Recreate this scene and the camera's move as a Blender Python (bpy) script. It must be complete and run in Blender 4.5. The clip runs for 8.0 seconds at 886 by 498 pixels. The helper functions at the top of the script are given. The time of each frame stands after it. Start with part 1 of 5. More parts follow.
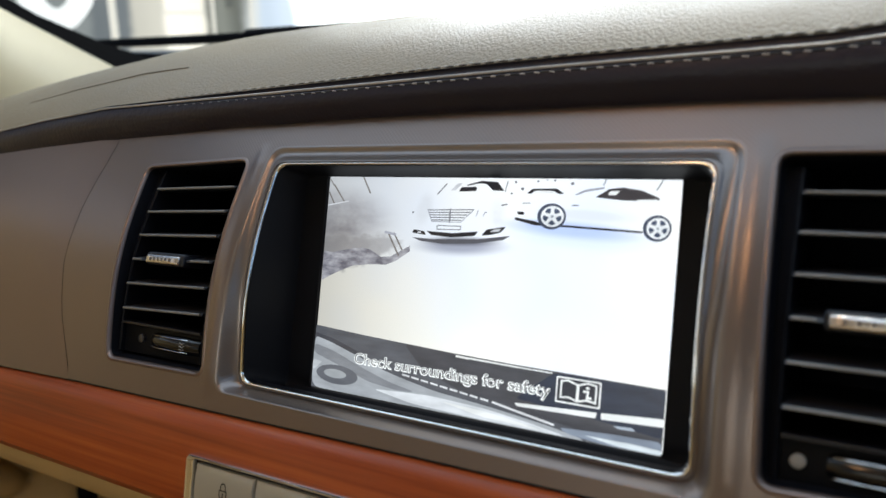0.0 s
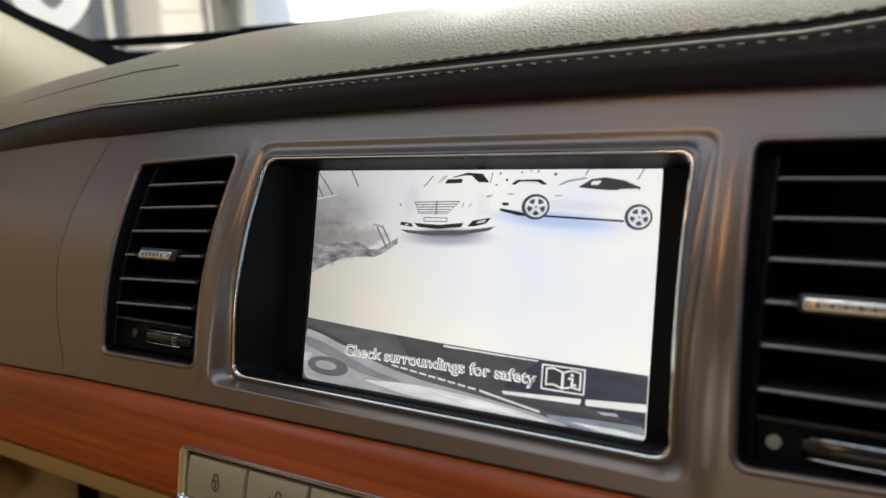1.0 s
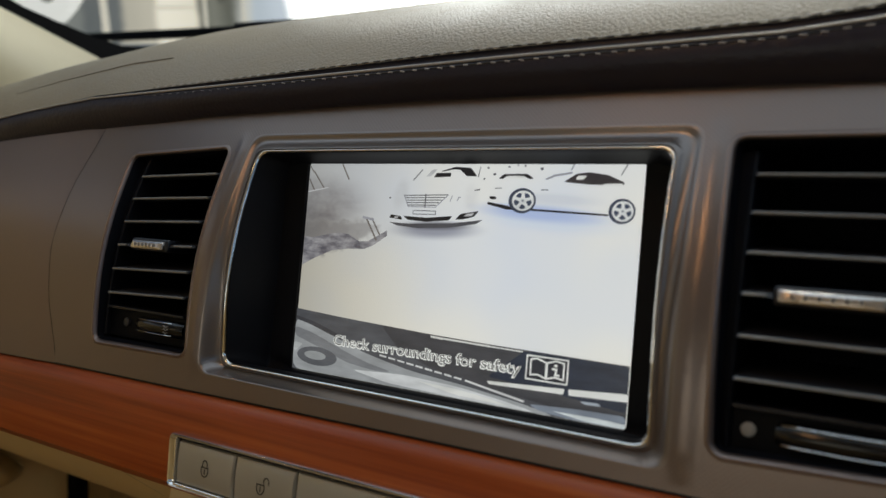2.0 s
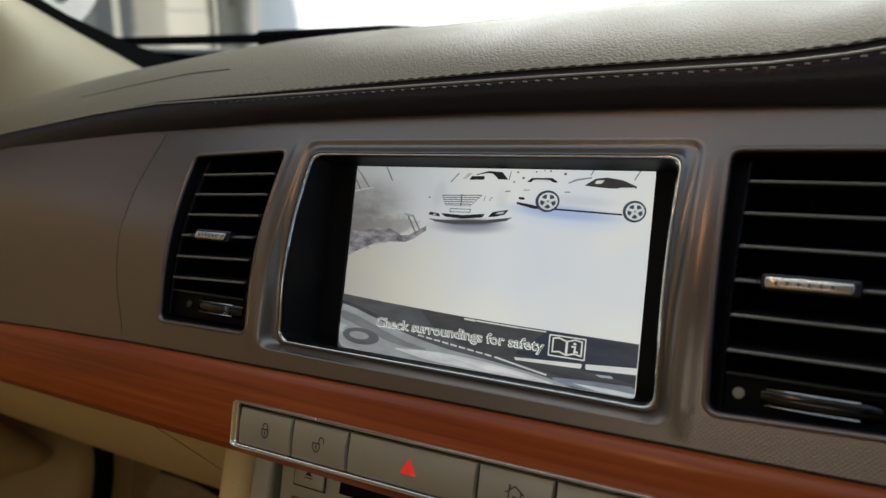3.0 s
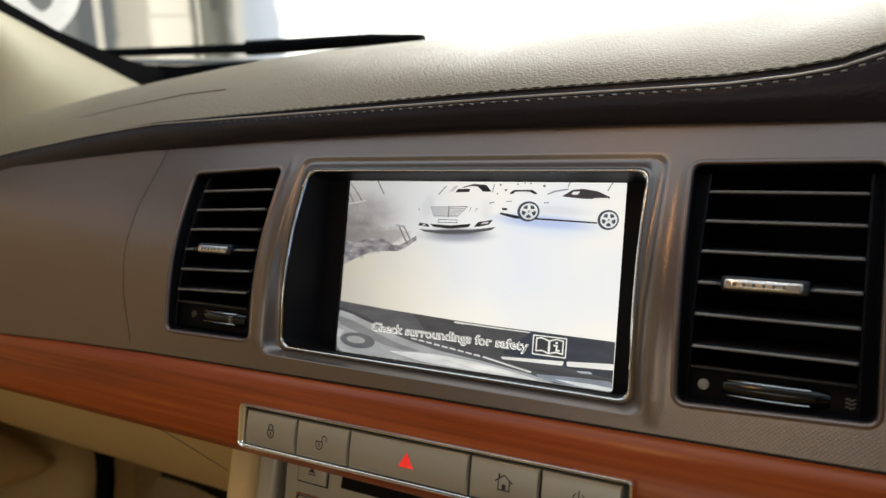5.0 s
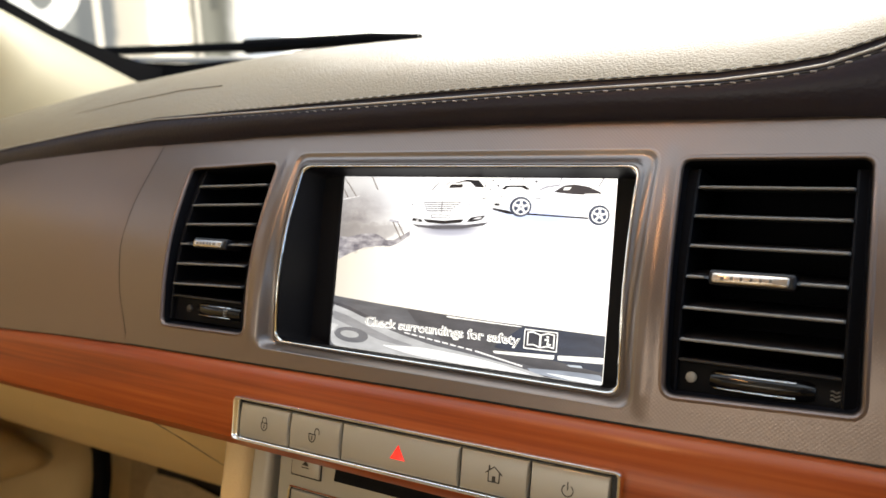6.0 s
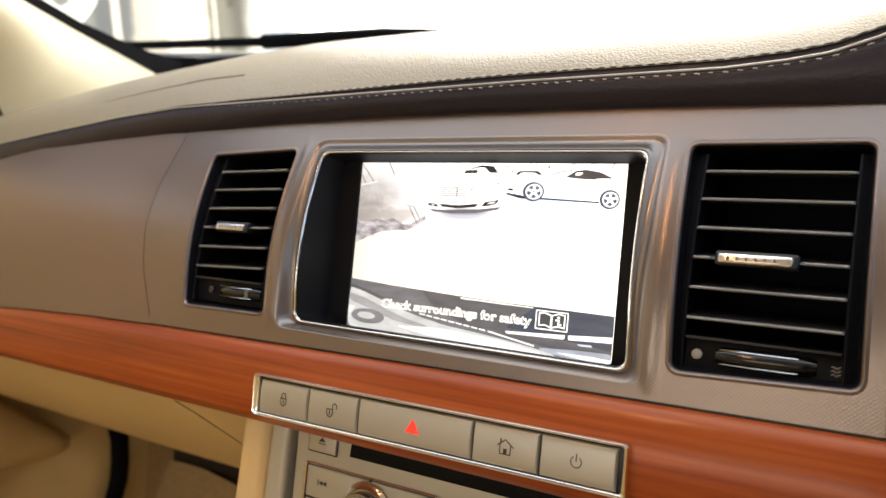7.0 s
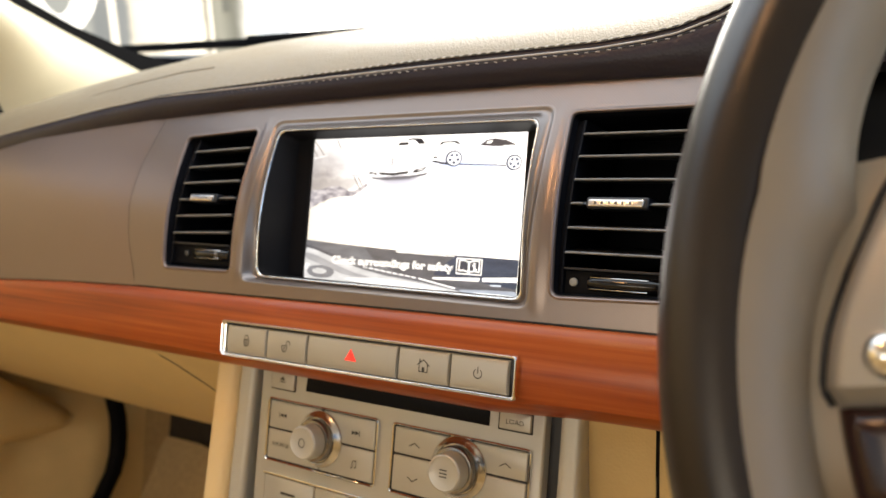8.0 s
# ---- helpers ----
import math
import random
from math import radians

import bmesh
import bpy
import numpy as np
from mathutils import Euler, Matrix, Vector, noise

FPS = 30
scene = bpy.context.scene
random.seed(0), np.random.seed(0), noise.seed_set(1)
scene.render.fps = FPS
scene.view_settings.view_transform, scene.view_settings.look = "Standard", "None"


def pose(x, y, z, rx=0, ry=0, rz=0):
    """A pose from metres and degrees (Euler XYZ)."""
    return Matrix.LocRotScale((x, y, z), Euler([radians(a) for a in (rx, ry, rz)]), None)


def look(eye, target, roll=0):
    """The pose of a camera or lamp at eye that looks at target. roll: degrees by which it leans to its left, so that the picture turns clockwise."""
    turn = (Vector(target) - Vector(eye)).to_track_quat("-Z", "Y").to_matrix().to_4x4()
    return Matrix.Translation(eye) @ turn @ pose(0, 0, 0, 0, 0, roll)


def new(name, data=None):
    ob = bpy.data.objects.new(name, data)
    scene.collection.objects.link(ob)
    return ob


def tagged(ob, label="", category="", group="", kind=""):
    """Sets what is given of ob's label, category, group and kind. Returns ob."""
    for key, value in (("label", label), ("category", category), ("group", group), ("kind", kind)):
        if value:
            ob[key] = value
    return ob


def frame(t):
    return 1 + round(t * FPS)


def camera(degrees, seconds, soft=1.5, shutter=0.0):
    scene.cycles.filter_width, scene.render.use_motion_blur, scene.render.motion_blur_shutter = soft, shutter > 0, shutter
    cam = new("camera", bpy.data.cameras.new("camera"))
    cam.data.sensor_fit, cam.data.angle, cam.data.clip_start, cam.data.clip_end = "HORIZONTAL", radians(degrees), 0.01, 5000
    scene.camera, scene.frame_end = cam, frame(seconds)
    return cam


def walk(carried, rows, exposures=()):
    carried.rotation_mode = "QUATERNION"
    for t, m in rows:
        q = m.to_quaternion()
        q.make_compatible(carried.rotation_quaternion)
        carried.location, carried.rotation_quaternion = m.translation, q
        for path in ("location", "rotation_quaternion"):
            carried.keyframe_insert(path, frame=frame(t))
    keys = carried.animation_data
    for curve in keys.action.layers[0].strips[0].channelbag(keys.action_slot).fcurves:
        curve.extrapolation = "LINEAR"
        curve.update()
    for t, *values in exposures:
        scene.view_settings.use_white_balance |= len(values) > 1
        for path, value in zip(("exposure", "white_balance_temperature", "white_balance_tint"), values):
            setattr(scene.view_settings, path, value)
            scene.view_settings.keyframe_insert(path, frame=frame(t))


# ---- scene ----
# The whole dashboard stands in its own frame: x to the right, y into the dashboard, z up along the screen,
# with its origin in the middle of the display; that frame leans back by 14 degrees.
PANEL = pose(0, 0, 0.8, -14, 0, 0)
cam = camera(61.10, 8.0, 1.5, 0.0)
PATH = [
    (0, (0.1427, -0.2234, 0.0066), (-0.9042, 1.4798, 0.0612), 4.85),
    (0.5, (0.1455, -0.2261, 0.0034), (-0.8984, 1.4791, 0.0560), 4.63),
    (1, (0.1495, -0.2240, 0.0049), (-0.8973, 1.4796, 0.0500), 4.17),
    (1.2, (0.1468, -0.2262, 0.0047), (-0.8913, 1.4831, 0.0333), 4.45),
    (2.3, (0.1566, -0.2265, -0.0011), (-0.8712, 1.4885, 0.0474), 4.94),
    (2.5, (0.1574, -0.2247, -0.0028), (-0.8624, 1.4957, 0.0057), 4.69),
    (3, (0.1648, -0.2723, -0.0063), (-0.8715, 1.4372, 0.0550), 5.88),
    (3.5, (0.1656, -0.2865, -0.0036), (-0.8794, 1.4188, 0.0063), 4.40),
    (4, (0.1692, -0.2914, -0.0017), (-0.8816, 1.4101, 0.0297), 3.96),
    (4.5, (0.1718, -0.2949, -0.0049), (-0.8776, 1.4074, 0.0280), 4.60),
    (5, (0.1775, -0.2949, -0.0021), (-0.8329, 1.4300, 0.0574), 4.46),
    (6.5, (0.1825, -0.2989, -0.0081), (-0.8311, 1.4241, 0.0524), 4.93),
    (7, (0.1873, -0.3061, -0.0133), (-0.8492, 1.4034, 0.0427), 5.28),
    (7.5, (0.2069, -0.3233, -0.0210), (-0.8498, 1.3740, 0.0313), 4.52),
    (7.7, (0.2224, -0.3321, -0.0252), (-0.8547, 1.3528, 0.0070), 4.43),
    (7.8, (0.2346, -0.3341, -0.0297), (-0.8547, 1.3427, 0.0068), 4.80),
    (7.9, (0.2412, -0.3382, -0.0340), (-0.8283, 1.3510, 0.0163), 4.70),
    (8, (0.2568, -0.3412, -0.0365), (-0.7856, 1.3650, 0.0219), 4.26),
]
cam.data.dof.use_dof = True
cam.data.dof.focus_distance = 0.34
cam.data.dof.aperture_fstop = 10.0
walk(cam, [(t, PANEL @ look(eye, target, roll)) for t, eye, target, roll in PATH],
     [(0.0, -0.04, 6200, 5), (1.0, -0.32, 6700, 7), (2.5, -0.82, 6600, 3), (3.5, -0.84, 6600, 3), (4.2, -0.86, 6600, 3), (4.6, -0.78, 6600, 4), (5.0, -0.30, 6900, 6), (5.2, 0.02, 6900, 6), (6.4, 0.64, 7200, 10), (7.5, 0.96, 7300, 10), (8.0, 0.98, 7300, 10)])

# ---- world and light ----
world = bpy.data.worlds.new("world")
scene.world = world
world.use_nodes = True
wn = world.node_tree
sky = wn.nodes.new("ShaderNodeTexSky")
sky.sky_type, sky.sun_disc = "NISHITA", False
sky.sun_elevation, sky.sun_rotation = radians(48), radians(-20)
wn.links.new(sky.outputs[0], wn.nodes["Background"].inputs[0])
wn.nodes["Background"].inputs[1].default_value = 0.1

sun = new("sun", bpy.data.lights.new("sun", "SUN"))
sun.data.energy, sun.data.angle, sun.data.color = 1.0, radians(12), (1.0, 0.95, 0.86)
sun.matrix_world = look((0, 0, 5), (0.6, -2.2, 0.6))


def window_light(name, eye, target, sx, sy, watts, colour):
    lamp = new(name, bpy.data.lights.new(name, "AREA"))
    lamp.data.shape, lamp.data.size, lamp.data.size_y = "RECTANGLE", sx, sy
    lamp.data.energy, lamp.data.color = watts, colour
    lamp.matrix_world = look(eye, target)
    return lamp


# area lamps for the daylight of the windscreen, strong at its foot and dimmer and bluer at its head, the two front side
# windows and the rear window
window_light("windscreen_light", (0.22, 0.44, 1.12), (0.22, 0.10, 0.90), 1.0, 0.26, 3.2, (0.94, 0.97, 1.0))
window_light("windscreen_upper_light", (0.02, 0.0, 1.215), (0.02, -0.10, 0.6), 1.2, 0.40, 2.05, (0.74, 0.87, 1.0))
# its warm colour also stands in for bounce off beige seats, not built
window_light("passenger_window_light", (-0.80, -0.45, 1.08), (0.0, -0.1, 0.75), 0.9, 0.30, 0.45, (1.0, 0.85, 0.66))
window_light("driver_window_light", (0.84, -0.16, 1.06), (0.0, 0.02, 0.75), 0.7, 0.28, 0.42, (0.46, 0.66, 1.0))
window_light("rear_window_light", (-0.15, -2.25, 1.12), (-0.1, 0.0, 0.75), 1.0, 0.30, 2.9, (1.0, 0.89, 0.74))
window_light("dome_lamp", (-0.05, -0.335, 1.262), (-0.05, -0.33, 0.8), 0.035, 0.17, 0.48, (1.0, 0.52, 0.22))


# ---- materials ----
def material(name, colour, rough=0.5, metal=0.0, vary=0.0, scale=60.0, bump=0.0, bump_scale=800.0, rough_vary=0.0, coat=0.0, spec=0.5):
    m = bpy.data.materials.new(name)
    m.use_nodes = True
    n, l = m.node_tree.nodes, m.node_tree.links
    b = n["Principled BSDF"]
    b.inputs["Base Color"].default_value = (*colour, 1)
    b.inputs["Roughness"].default_value = rough
    b.inputs["Metallic"].default_value = metal
    b.inputs["Coat Weight"].default_value = coat
    b.inputs["Coat Roughness"].default_value = 0.08
    b.inputs["Specular IOR Level"].default_value = spec
    co = n.new("ShaderNodeTexCoord")
    if vary or rough_vary:
        t = n.new("ShaderNodeTexNoise")
        t.inputs["Scale"].default_value, t.inputs["Detail"].default_value = scale, 6
        l.new(co.outputs["Object"], t.inputs["Vector"])
        if vary:
            mix = n.new("ShaderNodeMix")
            mix.data_type = "RGBA"
            mix.inputs["A"].default_value = (*[c * (1 - vary) for c in colour], 1)
            mix.inputs["B"].default_value = (*[min(1, c * (1 + vary)) for c in colour], 1)
            l.new(t.outputs["Fac"], mix.inputs["Factor"])
            l.new(mix.outputs["Result"], b.inputs["Base Color"])
        if rough_vary:
            r = n.new("ShaderNodeMapRange")
            r.inputs["From Min"].default_value, r.inputs["From Max"].default_value = 0.3, 0.7
            r.inputs["To Min"].default_value, r.inputs["To Max"].default_value = rough - rough_vary, rough + rough_vary
            l.new(t.outputs["Fac"], r.inputs["Value"])
            l.new(r.outputs["Result"], b.inputs["Roughness"])
    if bump:
        t = n.new("ShaderNodeTexNoise")
        t.inputs["Scale"].default_value, t.inputs["Detail"].default_value = bump_scale, 4
        l.new(co.outputs["Object"], t.inputs["Vector"])
        k = n.new("ShaderNodeBump")
        k.inputs["Strength"].default_value, k.inputs["Distance"].default_value = bump, 0.001
        l.new(t.outputs["Fac"], k.inputs["Height"])
        l.new(k.outputs["Normal"], b.inputs["Normal"])
    return m


def math_node(m, op, a, b=0.0):
    k = m.node_tree.nodes.new("ShaderNodeMath")
    k.operation = op
    for i, v in ((0, a), (1, b)):
        if isinstance(v, (int, float)):
            k.inputs[i].default_value = v
        else:
            m.node_tree.links.new(v, k.inputs[i])
    return k.outputs[0]


def leather(name, colour, rough, depth, cell, spec=0.5):
    """Grained hide: irregular cells with fine creases between them."""
    m = material(name, colour, rough, 0, 0.12, 25, 0, rough_vary=0.06, spec=spec)
    n, l = m.node_tree.nodes, m.node_tree.links
    co = n.new("ShaderNodeTexCoord")
    warp = n.new("ShaderNodeTexNoise")
    warp.inputs["Scale"].default_value = cell * 0.6
    l.new(co.outputs["Object"], warp.inputs["Vector"])
    add = n.new("ShaderNodeVectorMath")
    add.operation = "MULTIPLY_ADD"
    l.new(warp.outputs["Color"], add.inputs[0])
    add.inputs[1].default_value = (0.0015,) * 3
    l.new(co.outputs["Object"], add.inputs[2])
    v = n.new("ShaderNodeTexVoronoi")
    v.feature = "SMOOTH_F1"
    v.inputs["Scale"].default_value = cell
    v.inputs["Smoothness"].default_value = 0.35
    l.new(add.outputs[0], v.inputs["Vector"])
    k = n.new("ShaderNodeBump")
    k.invert = True
    k.inputs["Strength"].default_value, k.inputs["Distance"].default_value = depth, 0.0012
    l.new(v.outputs["Distance"], k.inputs["Height"])
    l.new(k.outputs["Normal"], n["Principled BSDF"].inputs["Normal"])
    return m


def dimpled(name, colour, rough, metal, pitch, strength):
    """Satin technical paint with a regular relief of small round dimples."""
    m = material(name, colour, rough, metal, 0.04, 14)
    n, l = m.node_tree.nodes, m.node_tree.links
    co = n.new("ShaderNodeTexCoord")
    sep = n.new("ShaderNodeSeparateXYZ")
    l.new(co.outputs["Object"], sep.inputs[0])
    x = math_node(m, "MULTIPLY", sep.outputs["X"], 2 * math.pi / pitch)
    z = math_node(m, "MULTIPLY", sep.outputs["Z"], 2 * math.pi / (pitch * 0.9))
    total = math_node(m, "ADD", math_node(m, "SINE", math_node(m, "ADD", x, z)), math_node(m, "SINE", math_node(m, "SUBTRACT", x, z)))
    k = n.new("ShaderNodeBump")
    k.inputs["Strength"].default_value, k.inputs["Distance"].default_value = strength, 0.0002
    l.new(total, k.inputs["Height"])
    l.new(k.outputs["Normal"], n["Principled BSDF"].inputs["Normal"])
    return m


def veneer(name):
    """Varnished reddish veneer with its grain along x."""
    m = material(name, (0.3, 0.1, 0.03), 0.40, 0, coat=0.30, spec=0.18)
    n, l = m.node_tree.nodes, m.node_tree.links
    b = n["Principled BSDF"]
    b.inputs["Coat Roughness"].default_value = 0.20
    co = n.new("ShaderNodeTexCoord")
    mp = n.new("ShaderNodeMapping")
    mp.inputs["Scale"].default_value = (5, 150, 300)
    l.new(co.outputs["Object"], mp.inputs["Vector"])
    fine = n.new("ShaderNodeTexNoise")
    fine.inputs["Scale"].default_value, fine.inputs["Detail"].default_value, fine.inputs["Roughness"].default_value = 1.0, 8, 0.62
    l.new(mp.outputs[0], fine.inputs["Vector"])
    mp2 = n.new("ShaderNodeMapping")
    mp2.inputs["Scale"].default_value = (3, 30, 38)
    l.new(co.outputs["Object"], mp2.inputs["Vector"])
    broad = n.new("ShaderNodeTexNoise")
    broad.inputs["Scale"].default_value, broad.inputs["Detail"].default_value = 1.0, 3
    l.new(mp2.outputs[0], broad.inputs["Vector"])
    mixed = math_node(m, "ADD", math_node(m, "MULTIPLY", fine.outputs["Fac"], 0.45), math_node(m, "MULTIPLY", broad.outputs["Fac"], 0.55))
    ramp = n.new("ShaderNodeValToRGB")
    ramp.color_ramp.elements[0].position, ramp.color_ramp.elements[0].color = 0.33, (0.14, 0.021, 0.004, 1)
    ramp.color_ramp.elements[1].position, ramp.color_ramp.elements[1].color = 0.66, (0.45, 0.112, 0.022, 1)
    mid = ramp.color_ramp.elements.new(0.5)
    mid.color = (0.31, 0.058, 0.010, 1)
    l.new(mixed, ramp.inputs[0])
    l.new(ramp.outputs[0], b.inputs["Base Color"])
    k = n.new("ShaderNodeBump")
    k.inputs["Strength"].default_value, k.inputs["Distance"].default_value = 0.12, 0.0003
    l.new(fine.outputs["Fac"], k.inputs["Height"])
    l.new(k.outputs["Normal"], b.inputs["Normal"])
    return m


def glow(name, colour, strength):
    m = bpy.data.materials.new(name)
    m.use_nodes = True
    b = m.node_tree.nodes["Principled BSDF"]
    b.inputs["Base Color"].default_value = (0.01, 0.01, 0.01, 1)
    b.inputs["Roughness"].default_value = 0.25
    b.inputs["Emission Color"].default_value = (*colour, 1)
    b.inputs["Emission Strength"].default_value = strength
    return m


M_PAD = leather("grained_taupe_hide", (0.228, 0.188, 0.126), 0.42, 0.28, 820, 0.4)
# dark half of the two-tone dash; its blue cast paints in reflected side light
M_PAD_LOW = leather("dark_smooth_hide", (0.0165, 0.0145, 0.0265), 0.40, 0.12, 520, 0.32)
M_BROWN_LINE = leather("brown_crease", (0.145, 0.118, 0.085), 0.5, 0.1, 900)
M_WELT = leather("highlighted_fold_hide", (0.36, 0.335, 0.31), 0.36, 0.1, 900)
M_FASCIA = dimpled("satin_taupe_fascia", (0.210, 0.171, 0.155), 0.29, 0.66, 0.0018, 0.06)
M_SURROUND = dimpled("satin_frame", (0.235, 0.205, 0.192), 0.29, 0.72, 0.0018, 0.06)
M_FASCIA_PLAIN = material("plain_taupe_fascia", (0.216, 0.168, 0.150), 0.33, 0.64, 0.05, 30, 0.02, 1500, 0.03)
M_CREAM = leather("cream_hide", (0.80, 0.63, 0.36), 0.5, 0.2, 700)
M_WOOD = veneer("varnished_veneer")
M_BEIGE = leather("beige_hide", (0.62, 0.46, 0.225), 0.5, 0.25, 600)
M_BEIGE_PLASTIC = material("beige_plastic", (0.64, 0.575, 0.41), 0.5, 0, 0.06, 20, 0.15, 900)
M_BEIGE_DARK = material("beige_carpet", (0.50, 0.37, 0.20), 0.95, 0, 0.25, 150, 0.8, 1200)
M_SILVER = material("satin_silver_plastic", (0.45, 0.445, 0.415), 0.40, 0.6, 0.04, 40, 0.05, 1500, 0.04)
# the buttons' silver made paler, to offset the shade under the wood band
M_RADIO = material("brightened_satin_silver", (0.50, 0.505, 0.48), 0.42, 0.35, 0.04, 40, 0.05, 1500, 0.04)
M_SILVER_DARK = material("satin_grey_silver", (0.38, 0.365, 0.34), 0.42, 0.5, 0.06, 40, 0.05, 1500, 0.04)
M_DRUM = material("dark_polished_metal", (0.30, 0.285, 0.27), 0.22, 0.9, 0.1, 200)
M_CHROME = material("chrome", (0.85, 0.84, 0.82), 0.08, 1.0, rough_vary=0.03, scale=50)
M_SATIN_CHROME = material("satin_chrome", (0.66, 0.66, 0.65), 0.2, 1.0, rough_vary=0.04, scale=60)
M_BLACK = material("black_plastic", (0.004, 0.005, 0.010), 0.42, 0, 0.2, 60, 0.1, 1200)
M_VENT = material("black_vent_plastic", (0.0062, 0.0068, 0.0095), 0.45, 0, 0.2, 60, 0.08, 1200, spec=0.08)
M_BEZEL = material("black_bezel", (0.0058, 0.0062, 0.0085), 0.5, 0, 0.2, 60, 0.03, 1200, spec=0.12)
M_BLACK_GLOSS = material("black_gloss", (0.004, 0.004, 0.005), 0.16, 0, rough_vary=0.04, scale=40)
# black gloss; the wood's red reflection is tinted into its base colour
M_LOWER_PLATE = material("red_tinted_black_gloss", (0.020, 0.006, 0.005), 0.18, 0, rough_vary=0.04, scale=40)
M_SLAT = material("dark_grey_slat", (0.024, 0.0245, 0.029), 0.35, 0.0, 0.15, 80, 0.05, 1500)
M_SLAT_EDGE = material("satin_slat_edge", (0.21, 0.21, 0.21), 0.36, 0.3, 0.05, 50)
M_PLATE = material("bright_silver", (0.62, 0.58, 0.54), 0.22, 0.85, 0.35, 900)
M_GREY_MARK = material("grey_print", (0.16, 0.15, 0.14), 0.5, 0, 0.2, 300)
M_GREY_DOT = material("grey_mark", (0.32, 0.315, 0.30), 0.5, 0, 0.05)
M_MARK = material("dark_printed_mark", (0.03, 0.028, 0.026), 0.5, 0, 0.05)
M_STITCH = material("dark_thread", (0.022, 0.019, 0.018), 0.6, 0, 0.15, 400)
M_THREAD = material("pale_thread", (0.55, 0.52, 0.47), 0.7, 0, 0.15, 400)
M_THREAD_DULL = material("dull_thread", (0.46, 0.43, 0.40), 0.7, 0, 0.15, 400)
M_RED = glow("red_lamp", (1.0, 0.03, 0.02), 0.9)
M_RIM = leather("dark_wheel_hide", (0.019, 0.0145, 0.0125), 0.33, 0.06, 1500, 0.42)
M_SPOKE = leather("taupe_wheel_hide", (0.26, 0.222, 0.175), 0.34, 0.06, 1500)
M_FELT = material("dark_felt", (0.035, 0.026, 0.018), 0.95, 0, 0.3, 120, 0.5, 900)
M_RUBBER = material("black_rubber", (0.003, 0.003, 0.004), 0.7, 0, 0.2, 60, spec=0.10)



from mathutils import geometry

# ---- building helpers ----
ORIGIN = {}


def thing(name, at=(0, 0, 0), label="", category="", group="", kind="", base=PANEL):
    ob = new(name)
    ob.empty_display_size = 0.02
    ob.matrix_world = base @ Matrix.Translation(at)
    ORIGIN[ob.name] = Vector(at)
    return tagged(ob, label, category, group, kind)


def part(name, bm, mat, parent, label="", smooth=True):
    """Links a bmesh as one mesh under a thing or a part; its points are in the thing's frame."""
    o = ORIGIN[parent.name]
    bmesh.ops.translate(bm, vec=-o, verts=bm.verts)
    bmesh.ops.recalc_face_normals(bm, faces=bm.faces)
    me = bpy.data.meshes.new(name)
    bm.to_mesh(me)
    bm.free()
    for p in me.polygons:
        p.use_smooth = smooth
    if smooth:
        me.set_sharp_from_angle(angle=radians(40))
    me.materials.append(mat)
    ob = new(name, me)
    ob.parent = parent
    ORIGIN[ob.name] = o
    return tagged(ob, label)


def lerp(table, x):
    xs, ys = zip(*table)
    return float(np.interp(x, xs, ys))


def rounded(points, radius, n=5):
    """A polygon of (x, z) with its corners rounded."""
    out, k = [], len(points)
    for i in range(k):
        p = Vector(points[i])
        a, b = (Vector(points[i - 1]) - p), (Vector(points[(i + 1) % k]) - p)
        r = radius[i] if isinstance(radius, (list, tuple)) else radius
        r = min(r, a.length * 0.45, b.length * 0.45)
        s, e = p + a.normalized() * r, p + b.normalized() * r
        for j in range(n + 1):
            t = j / n
            out.append(tuple(s * (1 - t) ** 2 + p * 2 * t * (1 - t) + e * t * t))
    return out


def rect(x0, x1, z0, z1, r=0.0, n=4):
    pts = [(x0, z0), (x1, z0), (x1, z1), (x0, z1)]
    return rounded(pts, r, n) if r else pts


def grow(points, d):
    """The outline moved outwards by d along its normals."""
    c, k, out = points, len(points), []
    area = sum(c[i - 1][0] * c[i][1] - c[i][0] * c[i - 1][1] for i in range(k))
    sign = 1 if area > 0 else -1
    for i in range(k):
        a, b = Vector(c[i - 1]), Vector(c[(i + 1) % k])
        t = (b - a)
        if t.length < 1e-9:
            t = Vector((1, 0))
        t.normalize()
        out.append((c[i][0] + sign * t.y * d, c[i][1] - sign * t.x * d))
    return out


def strips(rings, closed=True, cap_first=False, cap_last=False):
    """A skin through rings of equally many 3D points."""
    bm = bmesh.new()
    vs = [[bm.verts.new(p) for p in ring] for ring in rings]
    k = len(rings[0])
    for a, b in zip(vs, vs[1:]):
        for i in range(k if closed else k - 1):
            j = (i + 1) % k
            bm.faces.new((a[i], a[j], b[j], b[i]))
    if cap_first:
        bm.faces.new(vs[0])
    if cap_last:
        bm.faces.new(list(reversed(vs[-1])))
    return bm


